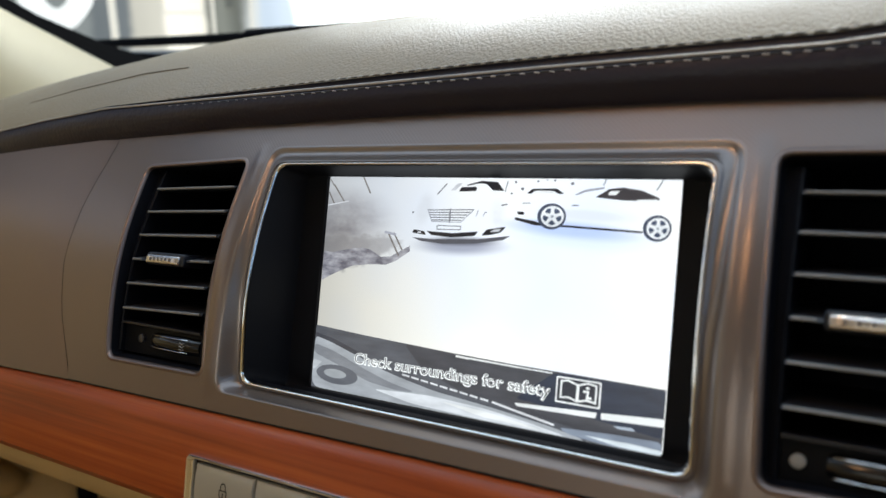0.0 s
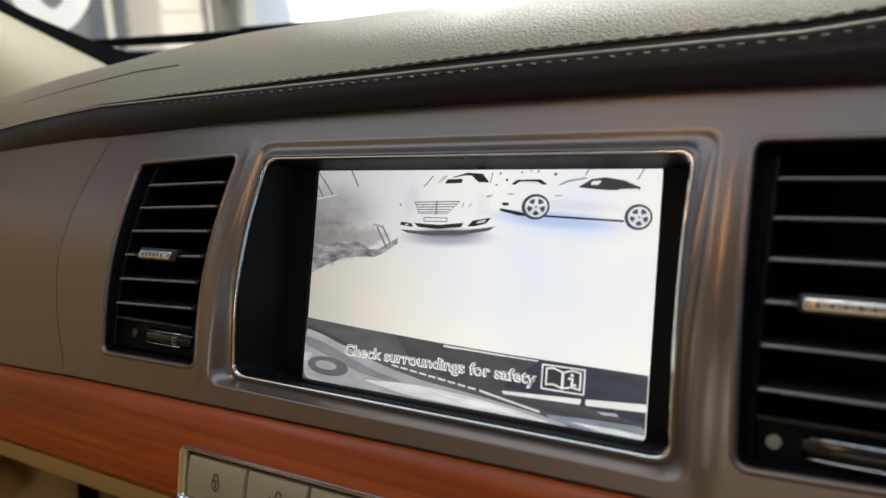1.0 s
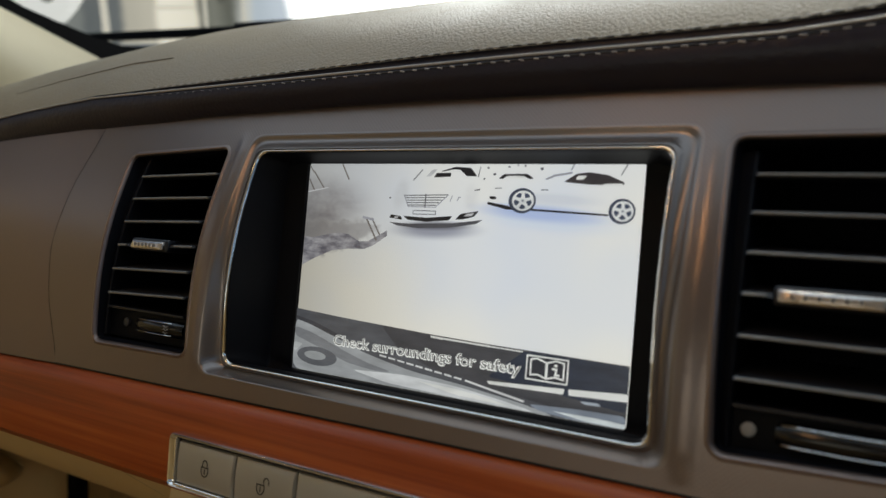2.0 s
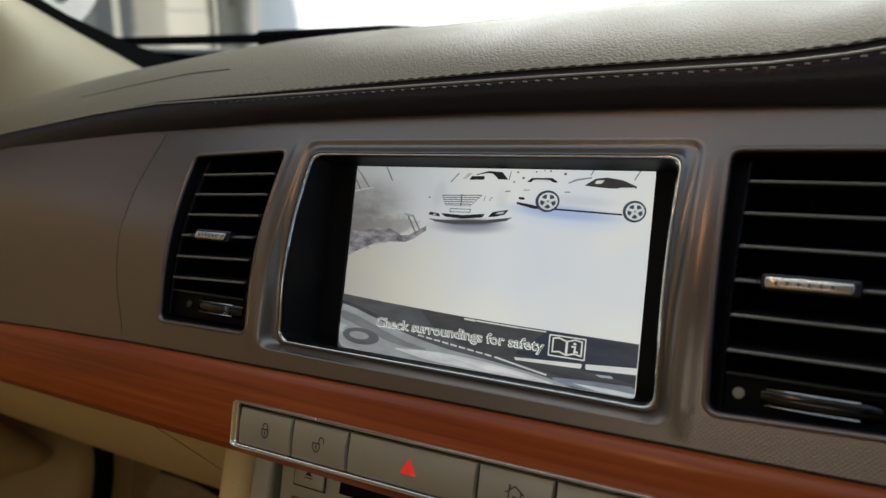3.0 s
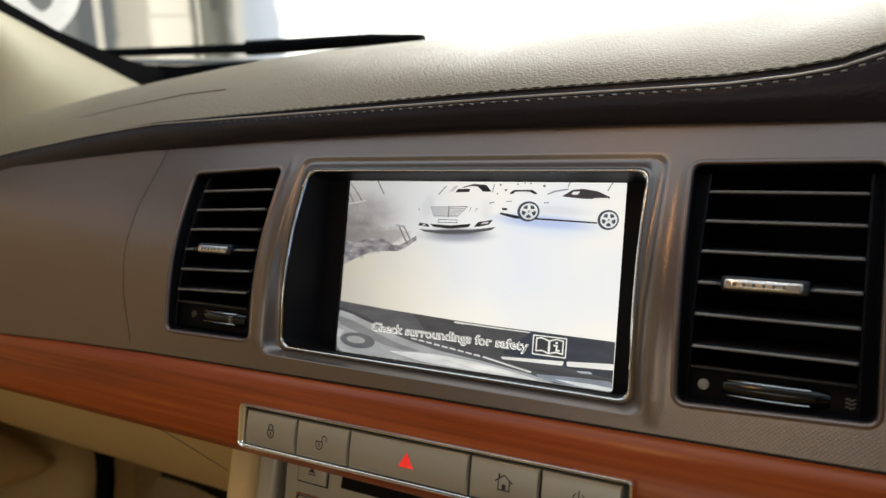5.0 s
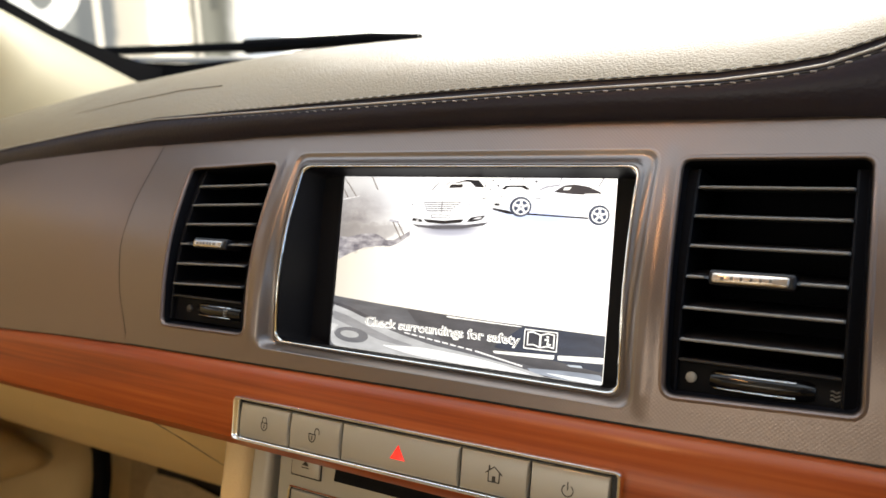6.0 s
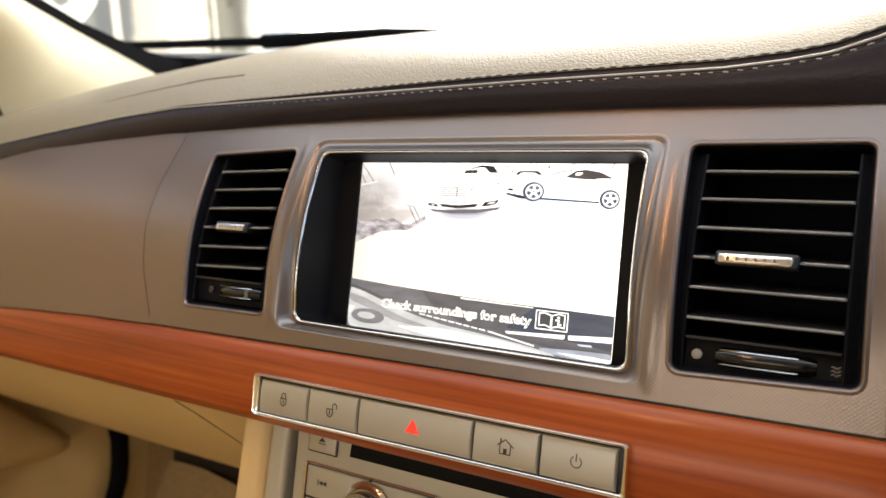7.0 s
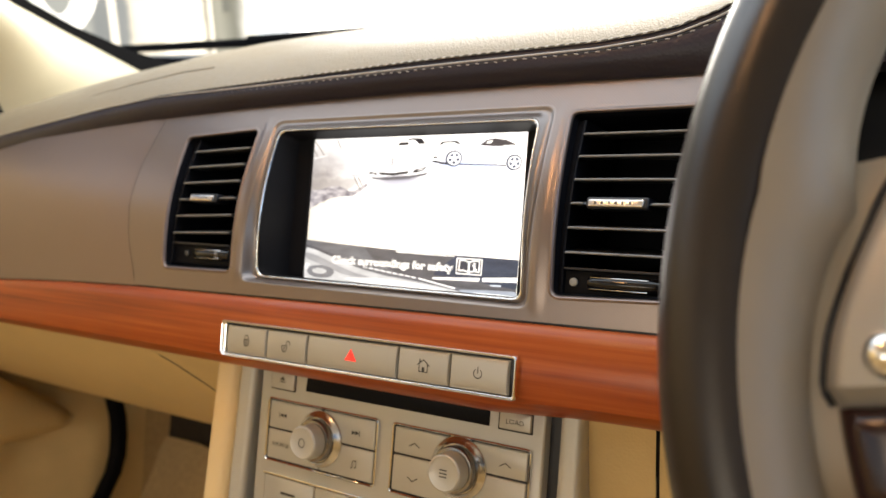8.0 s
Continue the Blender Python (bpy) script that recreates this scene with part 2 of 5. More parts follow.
def slab(outline, y_of, back, bevel=0.0006, crown=0.0):
    """A solid of an (x, z) outline: its front at y_of(x, z), its back deeper by back, its front edge rounded."""
    f = y_of if callable(y_of) else (lambda x, z: y_of)
    inner, inner2 = grow(outline, -bevel), grow(outline, -bevel * 0.35)
    rings = [[(x, f(x, z) + back, z) for x, z in outline],
             [(x, f(x, z) + bevel, z) for x, z in outline],
             [(x, f(x, z) + bevel * 0.35, z) for x, z in inner2],
             [(x, f(x, z), z) for x, z in inner]]
    if crown:
        cx, cz = sum(p[0] for p in inner) / len(inner), sum(p[1] for p in inner) / len(inner)
        for s, h in ((0.8, 0.55), (0.5, 0.85), (0.2, 1.0)):
            rings.append([(cx + (x - cx) * s, f(cx + (x - cx) * s, cz + (z - cz) * s) - crown * h, cz + (z - cz) * s) for x, z in inner])
    return strips(rings, True, True, True)


def tube(points, r, n=8, closed=False):
    bm = bmesh.new()
    pts = [Vector(p) for p in points]
    rings = []
    k = len(pts)
    up = Vector((0.3, 0.2, 0.9)).normalized()
    for i, p in enumerate(pts):
        a = pts[(i - 1) % k] if closed else pts[max(i - 1, 0)]
        b = pts[(i + 1) % k] if closed else pts[min(i + 1, k - 1)]
        t = (b - a).normalized()
        s = t.cross(up).normalized()
        u = s.cross(t)
        rr = r(i / (k - 1)) if callable(r) else r
        rings.append([bm.verts.new(p + s * rr * math.cos(2 * math.pi * j / n) + u * rr * math.sin(2 * math.pi * j / n)) for j in range(n)])
    for i in range(k if closed else k - 1):
        a, b = rings[i], rings[(i + 1) % k]
        for j in range(n):
            bm.faces.new((a[j], a[(j + 1) % n], b[(j + 1) % n], b[j]))
    if not closed:
        bm.faces.new(rings[0])
        bm.faces.new(list(reversed(rings[-1])))
    return bm


def box(x0, x1, y0, y1, z0, z1, bevel=0.0, segments=2):
    bm = bmesh.new()
    bmesh.ops.create_cube(bm, size=1, matrix=Matrix.Translation(((x0 + x1) / 2, (y0 + y1) / 2, (z0 + z1) / 2)) @ Matrix.Diagonal((x1 - x0, y1 - y0, z1 - z0, 1)))
    if bevel:
        bmesh.ops.bevel(bm, geom=bm.edges[:], offset=bevel, segments=segments, profile=0.6, affect="EDGES")
    return bm


def join(bms):
    out = bmesh.new()
    for b in bms:
        me = bpy.data.meshes.new("scratch")
        b.to_mesh(me)
        b.free()
        out.from_mesh(me)
        bpy.data.meshes.remove(me)
    return out


def inside(p, poly):
    hit = False
    for i in range(len(poly)):
        (x1, z1), (x2, z2) = poly[i - 1], poly[i]
        if (z1 > p[1]) != (z2 > p[1]) and p[0] < (x2 - x1) * (p[1] - z1) / (z2 - z1) + x1:
            hit = not hit
    return hit


def pierced(outer, holes, y_of, step, thick):
    """A curved plate of an (x, z) outline with holes through it."""
    verts, edges = [], []
    for loop in (outer, *holes):
        s = len(verts)
        verts += [Vector(p) for p in loop]
        edges += [(s + i, s + (i + 1) % len(loop)) for i in range(len(loop))]
    x0, x1 = min(p[0] for p in outer), max(p[0] for p in outer)
    z0, z1 = min(p[1] for p in outer), max(p[1] for p in outer)
    rim_points = np.array([q for loop in (outer, *holes) for q in loop])
    for i in range(int((x1 - x0) / step) + 1):
        for j in range(int((z1 - z0) / step) + 1):
            p = (x0 + (i + 0.5 * (j % 2)) * step, z0 + j * step)
            if inside(p, outer) and not any(inside(p, h) for h in holes) and np.hypot(*(rim_points - p).T).min() > step * 0.45:
                verts.append(Vector(p))
    v, _, f, *_ = geometry.delaunay_2d_cdt(verts, edges, [], 0, 1e-7)
    bm = bmesh.new()
    front = [bm.verts.new((p.x, y_of(p.x, p.y), p.y)) for p in v]
    for t in f:
        c = (sum(v[i].x for i in t) / 3, sum(v[i].y for i in t) / 3)
        if inside(c, outer) and not any(inside(c, h) for h in holes):
            bm.faces.new([front[i] for i in t])
    rim = [e for e in bm.edges if len(e.link_faces) == 1]
    ext = bmesh.ops.extrude_edge_only(bm, edges=rim)
    for g in ext["geom"]:
        if isinstance(g, bmesh.types.BMVert):
            g.co.y += thick
    return bm


def flat(points, y):
    """A thin flat shape of (x, z) points, front at y."""
    bm = bmesh.new()
    vs = [bm.verts.new((x, y, z)) for x, z in points]
    f = bm.faces.new(vs)
    bmesh.ops.triangulate(bm, faces=[f])
    return bm


def stroke(points, w, y):
    """A flat ribbon of width w through (x, z) points, in one piece."""
    pts = [Vector(p) for p in points]
    k = len(pts)
    loop = k > 3 and (pts[0] - pts[-1]).length < 1e-7
    bm = bmesh.new()
    pairs = []
    for i, p in enumerate(pts):
        a = pts[i - 1] if i else (pts[-2] if loop else p)
        b = pts[i + 1] if i < k - 1 else (pts[1] if loop else p)
        d0, d1 = (p - a), (b - p)
        d0 = d0.normalized() if d0.length > 1e-9 else d1.normalized()
        d1 = d1.normalized() if d1.length > 1e-9 else d0
        t = (d0 + d1)
        t = t.normalized() if t.length > 1e-6 else d1
        n = Vector((-t.y, t.x))
        c = max(0.5, n.dot(Vector((-d1.y, d1.x))))
        end = Vector((0, 0)) if loop else (-d1 if i == 0 else d0 if i == k - 1 else Vector((0, 0)))
        q = p + end * w / 2
        pairs.append([bm.verts.new((q.x + n.x * s * w / 2 / c, y, q.y + n.y * s * w / 2 / c)) for s in (1, -1)])
    for (a, b), (c, d) in zip(pairs, pairs[1:]):
        bm.faces.new((a, b, d, c))
    return bm


def ellipse(cx, cz, rx, rz, n=24, a0=0.0, a1=360.0):
    full = abs(a1 - a0) >= 360
    k = n if full else n + 1
    return [(cx + rx * math.cos(radians(a0 + (a1 - a0) * i / n)), cz + rz * math.sin(radians(a0 + (a1 - a0) * i / n))) for i in range(k)]


def lettering(text, x0, x1, z, height, y, weight=0.0, n=2):
    """Words in the built-in font as a flat mesh, between x0 and x1, on the base line z."""
    cu = bpy.data.curves.new("words", "FONT")
    cu.body, cu.resolution_u, cu.offset = text, n, weight
    ob = new("words", cu)
    bpy.context.view_layer.update()
    me = bpy.data.meshes.new_from_object(ob.evaluated_get(bpy.context.evaluated_depsgraph_get()))
    bpy.data.objects.remove(ob)
    bm = bmesh.new()
    bm.from_mesh(me)
    bpy.data.meshes.remove(me)
    lo, hi = min(v.co.x for v in bm.verts), max(v.co.x for v in bm.verts)
    for v in bm.verts:
        v.co = Vector((x0 + (v.co.x - lo) / (hi - lo) * (x1 - x0), y, z + v.co.y * height / 0.69))
    return bm


# ---- the dashboard's shape ----
PAD_EDGE = [(-0.8, -0.050), (-0.5, 0.0150), (-0.44, 0.0280), (-0.40, 0.0358), (-0.36, 0.0427), (-0.32, 0.0487), (-0.28, 0.0540), (-0.24, 0.0580), (-0.22, 0.0596), (-0.17, 0.0625), (-0.13, 0.0650), (-0.05, 0.0670), (0.0, 0.0677), (0.08, 0.0677), (0.19, 0.0663), (0.8, 0.064)]
PAD_SEAM = [(-0.8, 0.000), (-0.5, 0.0450), (-0.42, 0.0555), (-0.36, 0.0627), (-0.28, 0.0717), (-0.22, 0.0766), (-0.13, 0.0781), (-0.05, 0.0796), (0.03, 0.0811), (0.12, 0.0818), (0.145, 0.0836), (0.16, 0.0856), (0.178, 0.0911), (0.19, 0.0966), (0.22, 0.1126), (0.3, 0.1386), (0.8, 0.1416)]
PAD_CROWN = [(-0.8, 0.122), (-0.52, 0.1590), (-0.43, 0.1695), (-0.35, 0.1765), (-0.28, 0.1815), (-0.22, 0.1842), (-0.15, 0.1855), (0.0, 0.188), (0.15, 0.192), (0.25, 0.203), (0.8, 0.203)]
FASCIA_FOOT = [(-0.8, -0.092), (-0.42, -0.0720), (-0.34, -0.0670), (-0.27, -0.0640), (-0.2, -0.0620), (-0.1, -0.0605), (0.0, -0.0590), (0.1, -0.0580), (0.19, -0.0570), (0.26, -0.0565)]
WOOD_FOOT = [(-0.8, -0.107), (0.08, -0.1075), (0.13, -0.1035), (0.19, -0.1020), (0.26, -0.1000)]


def belly(z):
    """The fascia swells towards the seats between its upper and lower edge."""
    return -0.0060 * max(-0.8, math.cos(math.pi / 2 * z / 0.0475))


def fascia_y(x, z):
    ridge = max(0.0, 1 - ((abs(x) - 0.1044) / 0.0048) ** 2)
    return 0.0078 + 0.19 * z + belly(z) - 0.0007 * ridge ** 2 * max(0.0, min(1.0, (0.056 - abs(z)) / 0.01))


def chrome_y(x, z):
    return 0.0108 + 0.10 * z + belly(z)


def side_points(outline, n=9):
    """The outline with its long straight runs cut into short ones, so that it can follow the swell."""
    out = []
    for a, b in zip(outline, outline[1:] + outline[:1]):
        k = n if math.dist(a, b) > 0.02 else 1
        out += [(a[0] + (b[0] - a[0]) * i / k, a[1] + (b[1] - a[1]) * i / k) for i in range(k)]
    return out


def screen_line(d):
    """The outline of the screen's ring, grown by d."""
    low = d if d < 0.0016 else 0.0016 + (d - 0.0016) * 0.5
    return side_points(rounded([(-0.0922 - d, -0.0474 - low), (0.0922 + d, -0.0478 - low), (0.0912 + d, 0.0458 + d), (-0.0912 - d, 0.0458 + d)], 0.0055 + 0.15 * d, 6))


VENT_RIGHT = side_points(rounded([(0.1127, -0.0444), (0.1788, -0.0420), (0.1776, 0.0496), (0.1095, 0.0493)], 0.004, 5))
VENT_LEFT = side_points(rounded([(-0.1735, -0.0470), (-0.1097, -0.0460), (-0.1128, 0.0481), (-0.1797, 0.0445)], 0.004, 5))
SEAM = [(-0.213, 0.064), (-0.2138, 0.058), (-0.2165, 0.040), (-0.2188, 0.026), (-0.2196, -0.003), (-0.2132, -0.032), (-0.2025, -0.060)]


def seam_x(z):
    return lerp(sorted((q, p) for p, q in SEAM), z)


def spread(a, b, n):
    return [a + (b - a) * i / n for i in range(n + 1)]


# ---- centre fascia, with openings for the screen and the vents ----
fascia = thing("dashboard_fascia", (0, 0, 0), "satin taupe dashboard fascia with fine dimpled texture", "dashboard")
foot = [(x, lerp(FASCIA_FOOT, x)) for x in spread(-0.2030, 0.187, 26)]
head = [(x, lerp(PAD_EDGE, x) + 0.009) for x in spread(0.187, -0.2136, 26)]
side = [(seam_x(z) + 0.0005, z) for z in spread(0.058, -0.055, 16)]
outer = foot + [(0.187, z) for z in spread(-0.050, 0.068, 20)] + head + side
fascia_panel = part("panel", pierced(outer, [screen_line(0.0092), grow(VENT_RIGHT, 0.0022), grow(VENT_LEFT, 0.0022)], fascia_y, 0.0025, 0.004), M_FASCIA, fascia)
# its curve shades evenly across the small faces
normals = []
for v in fascia_panel.data.vertices:
    x, z, d = v.co.x, v.co.z, 0.0004
    normals.append(Vector(((fascia_y(x + d, z) - fascia_y(x - d, z)) / (2 * d), -1, (fascia_y(x, z + d) - fascia_y(x, z - d)) / (2 * d))).normalized())
fascia_panel.data.normals_split_custom_set_from_vertices(normals)
# the end that turns in towards the instruments
bm = strips([[(0.187, fascia_y(0, z), z) for z in spread(-0.057, 0.070, 12)],
             [(0.1910, fascia_y(0, z) + 0.0002, z) for z in spread(-0.057, 0.070, 12)],
             [(0.1960, fascia_y(0, z) + 0.0010, z) for z in spread(-0.057, 0.070, 12)],
             [(0.2030, fascia_y(0, z) + 0.0030, z) for z in spread(-0.057, 0.070, 12)],
             [(0.2120, fascia_y(0, z) + 0.0065, z) for z in spread(-0.057, 0.071, 12)],
             [(0.2180, fascia_y(0, z) + 0.0130, z) for z in spread(-0.057, 0.072, 12)],
             [(0.2220, fascia_y(0, z) + 0.032, z) for z in spread(-0.057, 0.076, 12)]], False)
part("end_return", bm, M_FASCIA, fascia)

left_fascia = thing("passenger_fascia", (-0.4, 0, 0), "plain satin taupe panel before the passenger seat", "dashboard panel")
rings = []
for k in range(15):
    s = k / 14
    ring = []
    for x in spread(-0.80, -0.2145, 40):
        z = lerp(FASCIA_FOOT, x) + (lerp(PAD_EDGE, x) + 0.009 - lerp(FASCIA_FOOT, x)) * s
        e = seam_x(z) - 0.0005
        xx = -0.80 + (x + 0.80) / (0.80 - 0.2145) * (e + 0.80)
        near = min(1.0, (e - xx) / 0.004)
        ring.append((xx, fascia_y(xx, z) - 0.0004 + 0.0007 * (1 - near) ** 2 + 0.035 * max(0, -xx - 0.38) ** 1.5, z))
    rings.append(ring)
part("panel", strips(rings, False), M_FASCIA_PLAIN, left_fascia)
part("joint", strips([[(seam_x(z) + d, fascia_y(0, z) + 0.0012, z) for z in spread(-0.064, 0.066, 24)] for d in (-0.004, 0.004)], False), M_BLACK, left_fascia, "dark joint between the panels")

# ---- padded top with its stitched seam ----
pad = thing("dashboard_pad", (0, 0.1, 0.1), "padded taupe leather dashboard top with double stitching", "dashboard")


FOLD = [(-0.8, 0.05), (-0.30, 0.10), (-0.14, 0.65), (0.0, 1.0), (0.8, 1.0)]
ROLL = [(-0.8, 0.024), (-0.25, 0.022), (-0.05, 0.012), (0.05, 0.0095), (0.15, 0.008), (0.8, 0.006)]
ROLL_WIDTH = [(-0.8, 0.13), (-0.25, 0.12), (-0.05, 0.065), (0.05, 0.052), (0.15, 0.045), (0.8, 0.04)]


def pad_point(x, s):
    """s from -1 (lower edge) over 0 (seam) to 1 (crown) and 2 (under the windscreen)."""
    e, m, c = lerp(PAD_EDGE, x), lerp(PAD_SEAM, x), lerp(PAD_CROWN, x)
    swell = 0.0008 * noise.noise(Vector((x * 9, s * 2.0, 3)))
    if s <= 0:
        t = s + 1
        y = 0.0228 + (0.0176 - 0.0228) * t - 0.0032 * max(0.0, math.sin(math.pi * min(1, max(0, t) * 1.02))) ** 0.8
        y -= 0.00030 * abs(math.cos(math.pi * x / 0.0058)) * math.exp(-((s + 0.13) / 0.10) ** 2) * lerp(FOLD, x)
        return (x, y, e + (m - e) * t)
    if s <= 1:
        lip = 0.0034 * lerp(FOLD, x)
        r, w = lerp(ROLL, x), lerp(ROLL_WIDTH, x)
        pucker = 0.00022 * abs(math.cos(math.pi * x / 0.0058)) * math.exp(-s * 45) * lerp(FOLD, x)
        return (x, 0.0182 + 0.2018 * s - pucker, m + lip + (c - m - lip) * (1.25 * s - 0.25 * s * s) + r * (1 - math.exp(-s / w)) - r * s + swell * min(1.0, s * 8))
    t = s - 1
    return (x, 0.22 + 0.30 * t, c + 0.085 * t - 0.065 * t * t)


xs = spread(-0.80, -0.20, 60) + spread(-0.1985, 0.30, 340) + spread(0.31, 0.80, 24)
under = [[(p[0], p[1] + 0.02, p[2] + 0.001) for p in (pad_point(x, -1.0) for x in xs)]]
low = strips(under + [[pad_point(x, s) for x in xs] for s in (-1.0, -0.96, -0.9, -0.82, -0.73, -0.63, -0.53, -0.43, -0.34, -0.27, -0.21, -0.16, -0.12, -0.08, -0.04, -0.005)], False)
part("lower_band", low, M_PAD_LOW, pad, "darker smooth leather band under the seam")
top_s = [0.00001, 0.004, 0.01, 0.018, 0.03, 0.045, 0.06, 0.08, 0.105, 0.135, 0.17, 0.21, 0.26, 0.33, 0.42, 0.52, 0.64, 0.76, 0.88, 1.0, 1.15, 1.4, 1.7, 2.0]
part("top_cover", strips([[pad_point(x, s) for x in xs] for s in top_s], False), M_PAD, pad)
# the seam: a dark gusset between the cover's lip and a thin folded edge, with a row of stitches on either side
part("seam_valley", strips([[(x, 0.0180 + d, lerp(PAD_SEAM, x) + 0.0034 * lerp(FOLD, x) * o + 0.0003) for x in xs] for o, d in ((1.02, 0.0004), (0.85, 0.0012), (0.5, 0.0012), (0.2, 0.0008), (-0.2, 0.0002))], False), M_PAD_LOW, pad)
# the fold's skylight highlight is put into its pale colour and tapering width
part("welt", tube([(x, 0.0170, lerp(PAD_SEAM, x) - 0.0002) for x in spread(-0.62, 0.30, 260)], lambda u: 0.00058 * min(1.0, 0.25 + u * 1.3), 6), M_WELT, pad, "thin folded edge along the seam, pale with its painted highlight")
PITCH = 0.0058


def stitch_row(place, holes, side=1):
    """Dark stitch holes, or the short pale threads between them, along the seam."""
    bms, x = [], -0.174
    while x < 0.235:
        worn = min(1.0, max(0.3, (x + 0.19) / 0.17))
        a, b, c = (Vector(place(x + PITCH * q)) for q in (0.0, 0.34, 0.68))
        if holes:
            bms.append(tube([a, b, c], lambda u: worn * 0.00042 * (0.35 + 0.65 * math.sin(math.pi * u)), 6))
        else:
            p, q = Vector(place(x + PITCH * 0.66)), Vector(place(x + PITCH * 1.02))
            slant = Vector((random.uniform(-0.0002, 0.0002), 0, side * random.uniform(0.0001, 0.0005)))
            bms.append(tube([p, (p + q) / 2 + slant * 0.5 + Vector((0, -0.0004, 0)), q + slant], worn * random.uniform(0.00024, 0.00034), 6))
        x += PITCH
    return join(bms)


def above_seam(x):
    p = pad_point(x, 0.0016)
    return (x, p[1] - 0.0001, p[2] + 0.0001)


def below_seam(x):
    p = pad_point(x, -0.0019 / (lerp(PAD_SEAM, x) - lerp(PAD_EDGE, x)))
    return (x, p[1] - 0.0001, p[2])


tagged(part("stitches_upper", stitch_row(above_seam, True), M_STITCH, pad, "dark stitch holes above the seam"), kind="stuff")
tagged(part("threads_upper", stitch_row(above_seam, False), M_THREAD_DULL, pad, "short pale threads above the seam"), kind="stuff")
tagged(part("stitches_lower", stitch_row(below_seam, True), M_STITCH, pad, "dark stitch holes below the seam"), kind="stuff")
tagged(part("threads_lower", stitch_row(below_seam, False, -1), M_THREAD_DULL, pad, "short pale threads below the seam"), kind="stuff")
AIRBAG = [(-0.33, 0.090), (-0.30, 0.092), (-0.185, 0.100)]
part("airbag_line", tube([(x, pad_point(x, lerp(AIRBAG, x))[1], pad_point(x, lerp(AIRBAG, x))[2] + 0.0001) for x in spread(-0.33, -0.185, 30)], lambda u: 0.0005 * min(1.0, 0.15 + 1.1 * u), 6), M_BROWN_LINE, pad, "shallow line of the airbag cover")

# ---- wood band ----
wood = thing("wood_trim", (0, 0, -0.08), "reddish varnished wood veneer band across the dashboard", "trim")


def wood_ring(x):
    t, f = lerp(FASCIA_FOOT, x) - 0.0012, lerp(WOOD_FOOT, x)
    prof = [(0.006, 0.0), (-0.0015, 0.0), (-0.0045, 0.035), (-0.0070, 0.16), (-0.0085, 0.35), (-0.0088, 0.52), (-0.0084, 0.68), (-0.0072, 0.82), (-0.001, 0.93), (0.007, 0.985), (0.018, 1.0), (0.024, 0.99)]
    bend = 0.035 * max(0, -x - 0.38) ** 1.5 + 6.0 * max(0, x - 0.186) ** 2
    return [(x, y + bend, t + (f - t) * s) for y, s in prof]


part("veneer", strips([wood_ring(x) for x in spread(-0.80, 0.250, 76)], False, False, True), M_WOOD, wood)
# the dark joint under the fascia
part("joint", strips([[(x, 0.0005 + 0.035 * max(0, -x - 0.38) ** 1.5, lerp(FASCIA_FOOT, x) + d) for x in spread(-0.8, 0.187, 60)] for d in (0.0006, -0.0018)], False), M_BLACK, wood, "narrow black joint")

# ---- the screen ----
display = thing("touch_screen", (0, 0.02, 0), "built-in touch screen showing a bright reversing camera picture", "screen")
rings = []
for d, lift, mix in ((0.0092, 0.0, 0.0), (0.0087, -0.00004, 0.0), (0.0083, -0.00002, 0.0), (0.0079, 0.00010, 0.0), (0.0075, 0.00034, 0.0), (0.0071, 0.00066, 0.02), (0.0065, 0.00110, 0.10), (0.0056, 0.00140, 0.30), (0.0046, 0.00140, 0.55), (0.0036, 0.00105, 0.80), (0.0028, 0.0005, 0.95), (0.0022, -0.0004, 1.0), (0.0016, -0.0006, 1.0), (0.0012, 0.003, 1.0)):
    ring = []
    for x, z in screen_line(d):
        f, c = fascia_y(x, z), chrome_y(x, z)
        ring.append((x, f * (1 - mix) + c * mix + lift, z))
    rings.append(ring)
part("surround", strips(rings), M_SURROUND, display, "dimpled taupe frame round the screen")
rings = []
for a in range(9):
    t = math.pi * a / 8
    rings.append([(x, chrome_y(x, z) + 0.0006 - 0.0009 * math.sin(t), z) for x, z in screen_line(0.0016 - 0.0016 * a / 8)])
part("chrome_ring", strips(rings), M_CHROME, display, "thin polished chrome ring")
LCD = (-0.0775, 0.0775, -0.0498, 0.0447)
lcd_line = side_points(rounded([(LCD[0], LCD[2]), (LCD[1], LCD[2]), (LCD[1], LCD[3]), (LCD[0], LCD[3])], 0.0022, 6))
rings = [[(x, chrome_y(x, z) + 0.001, z) for x, z in screen_line(0.0)], [(x, chrome_y(x, z) + 0.004, z) for x, z in screen_line(-0.0006)],
         [(x, 0.0300, z - 0.0065 * max(0.0, min(1.0, -(z + 0.038) / 0.006))) for x, z in screen_line(-0.0016)],
         [(x, 0.0315, z - 0.0055 * max(0.0, min(1.0, -(z + 0.038) / 0.006))) for x, z in screen_line(-0.0024)],
         [(x, 0.0325, z) for x, z in grow(lcd_line, 0.0003)], [(x, 0.036, z) for x, z in grow(lcd_line, 0.0003)]]
part("bezel", strips(rings), M_BEZEL, display, "deep black bezel")


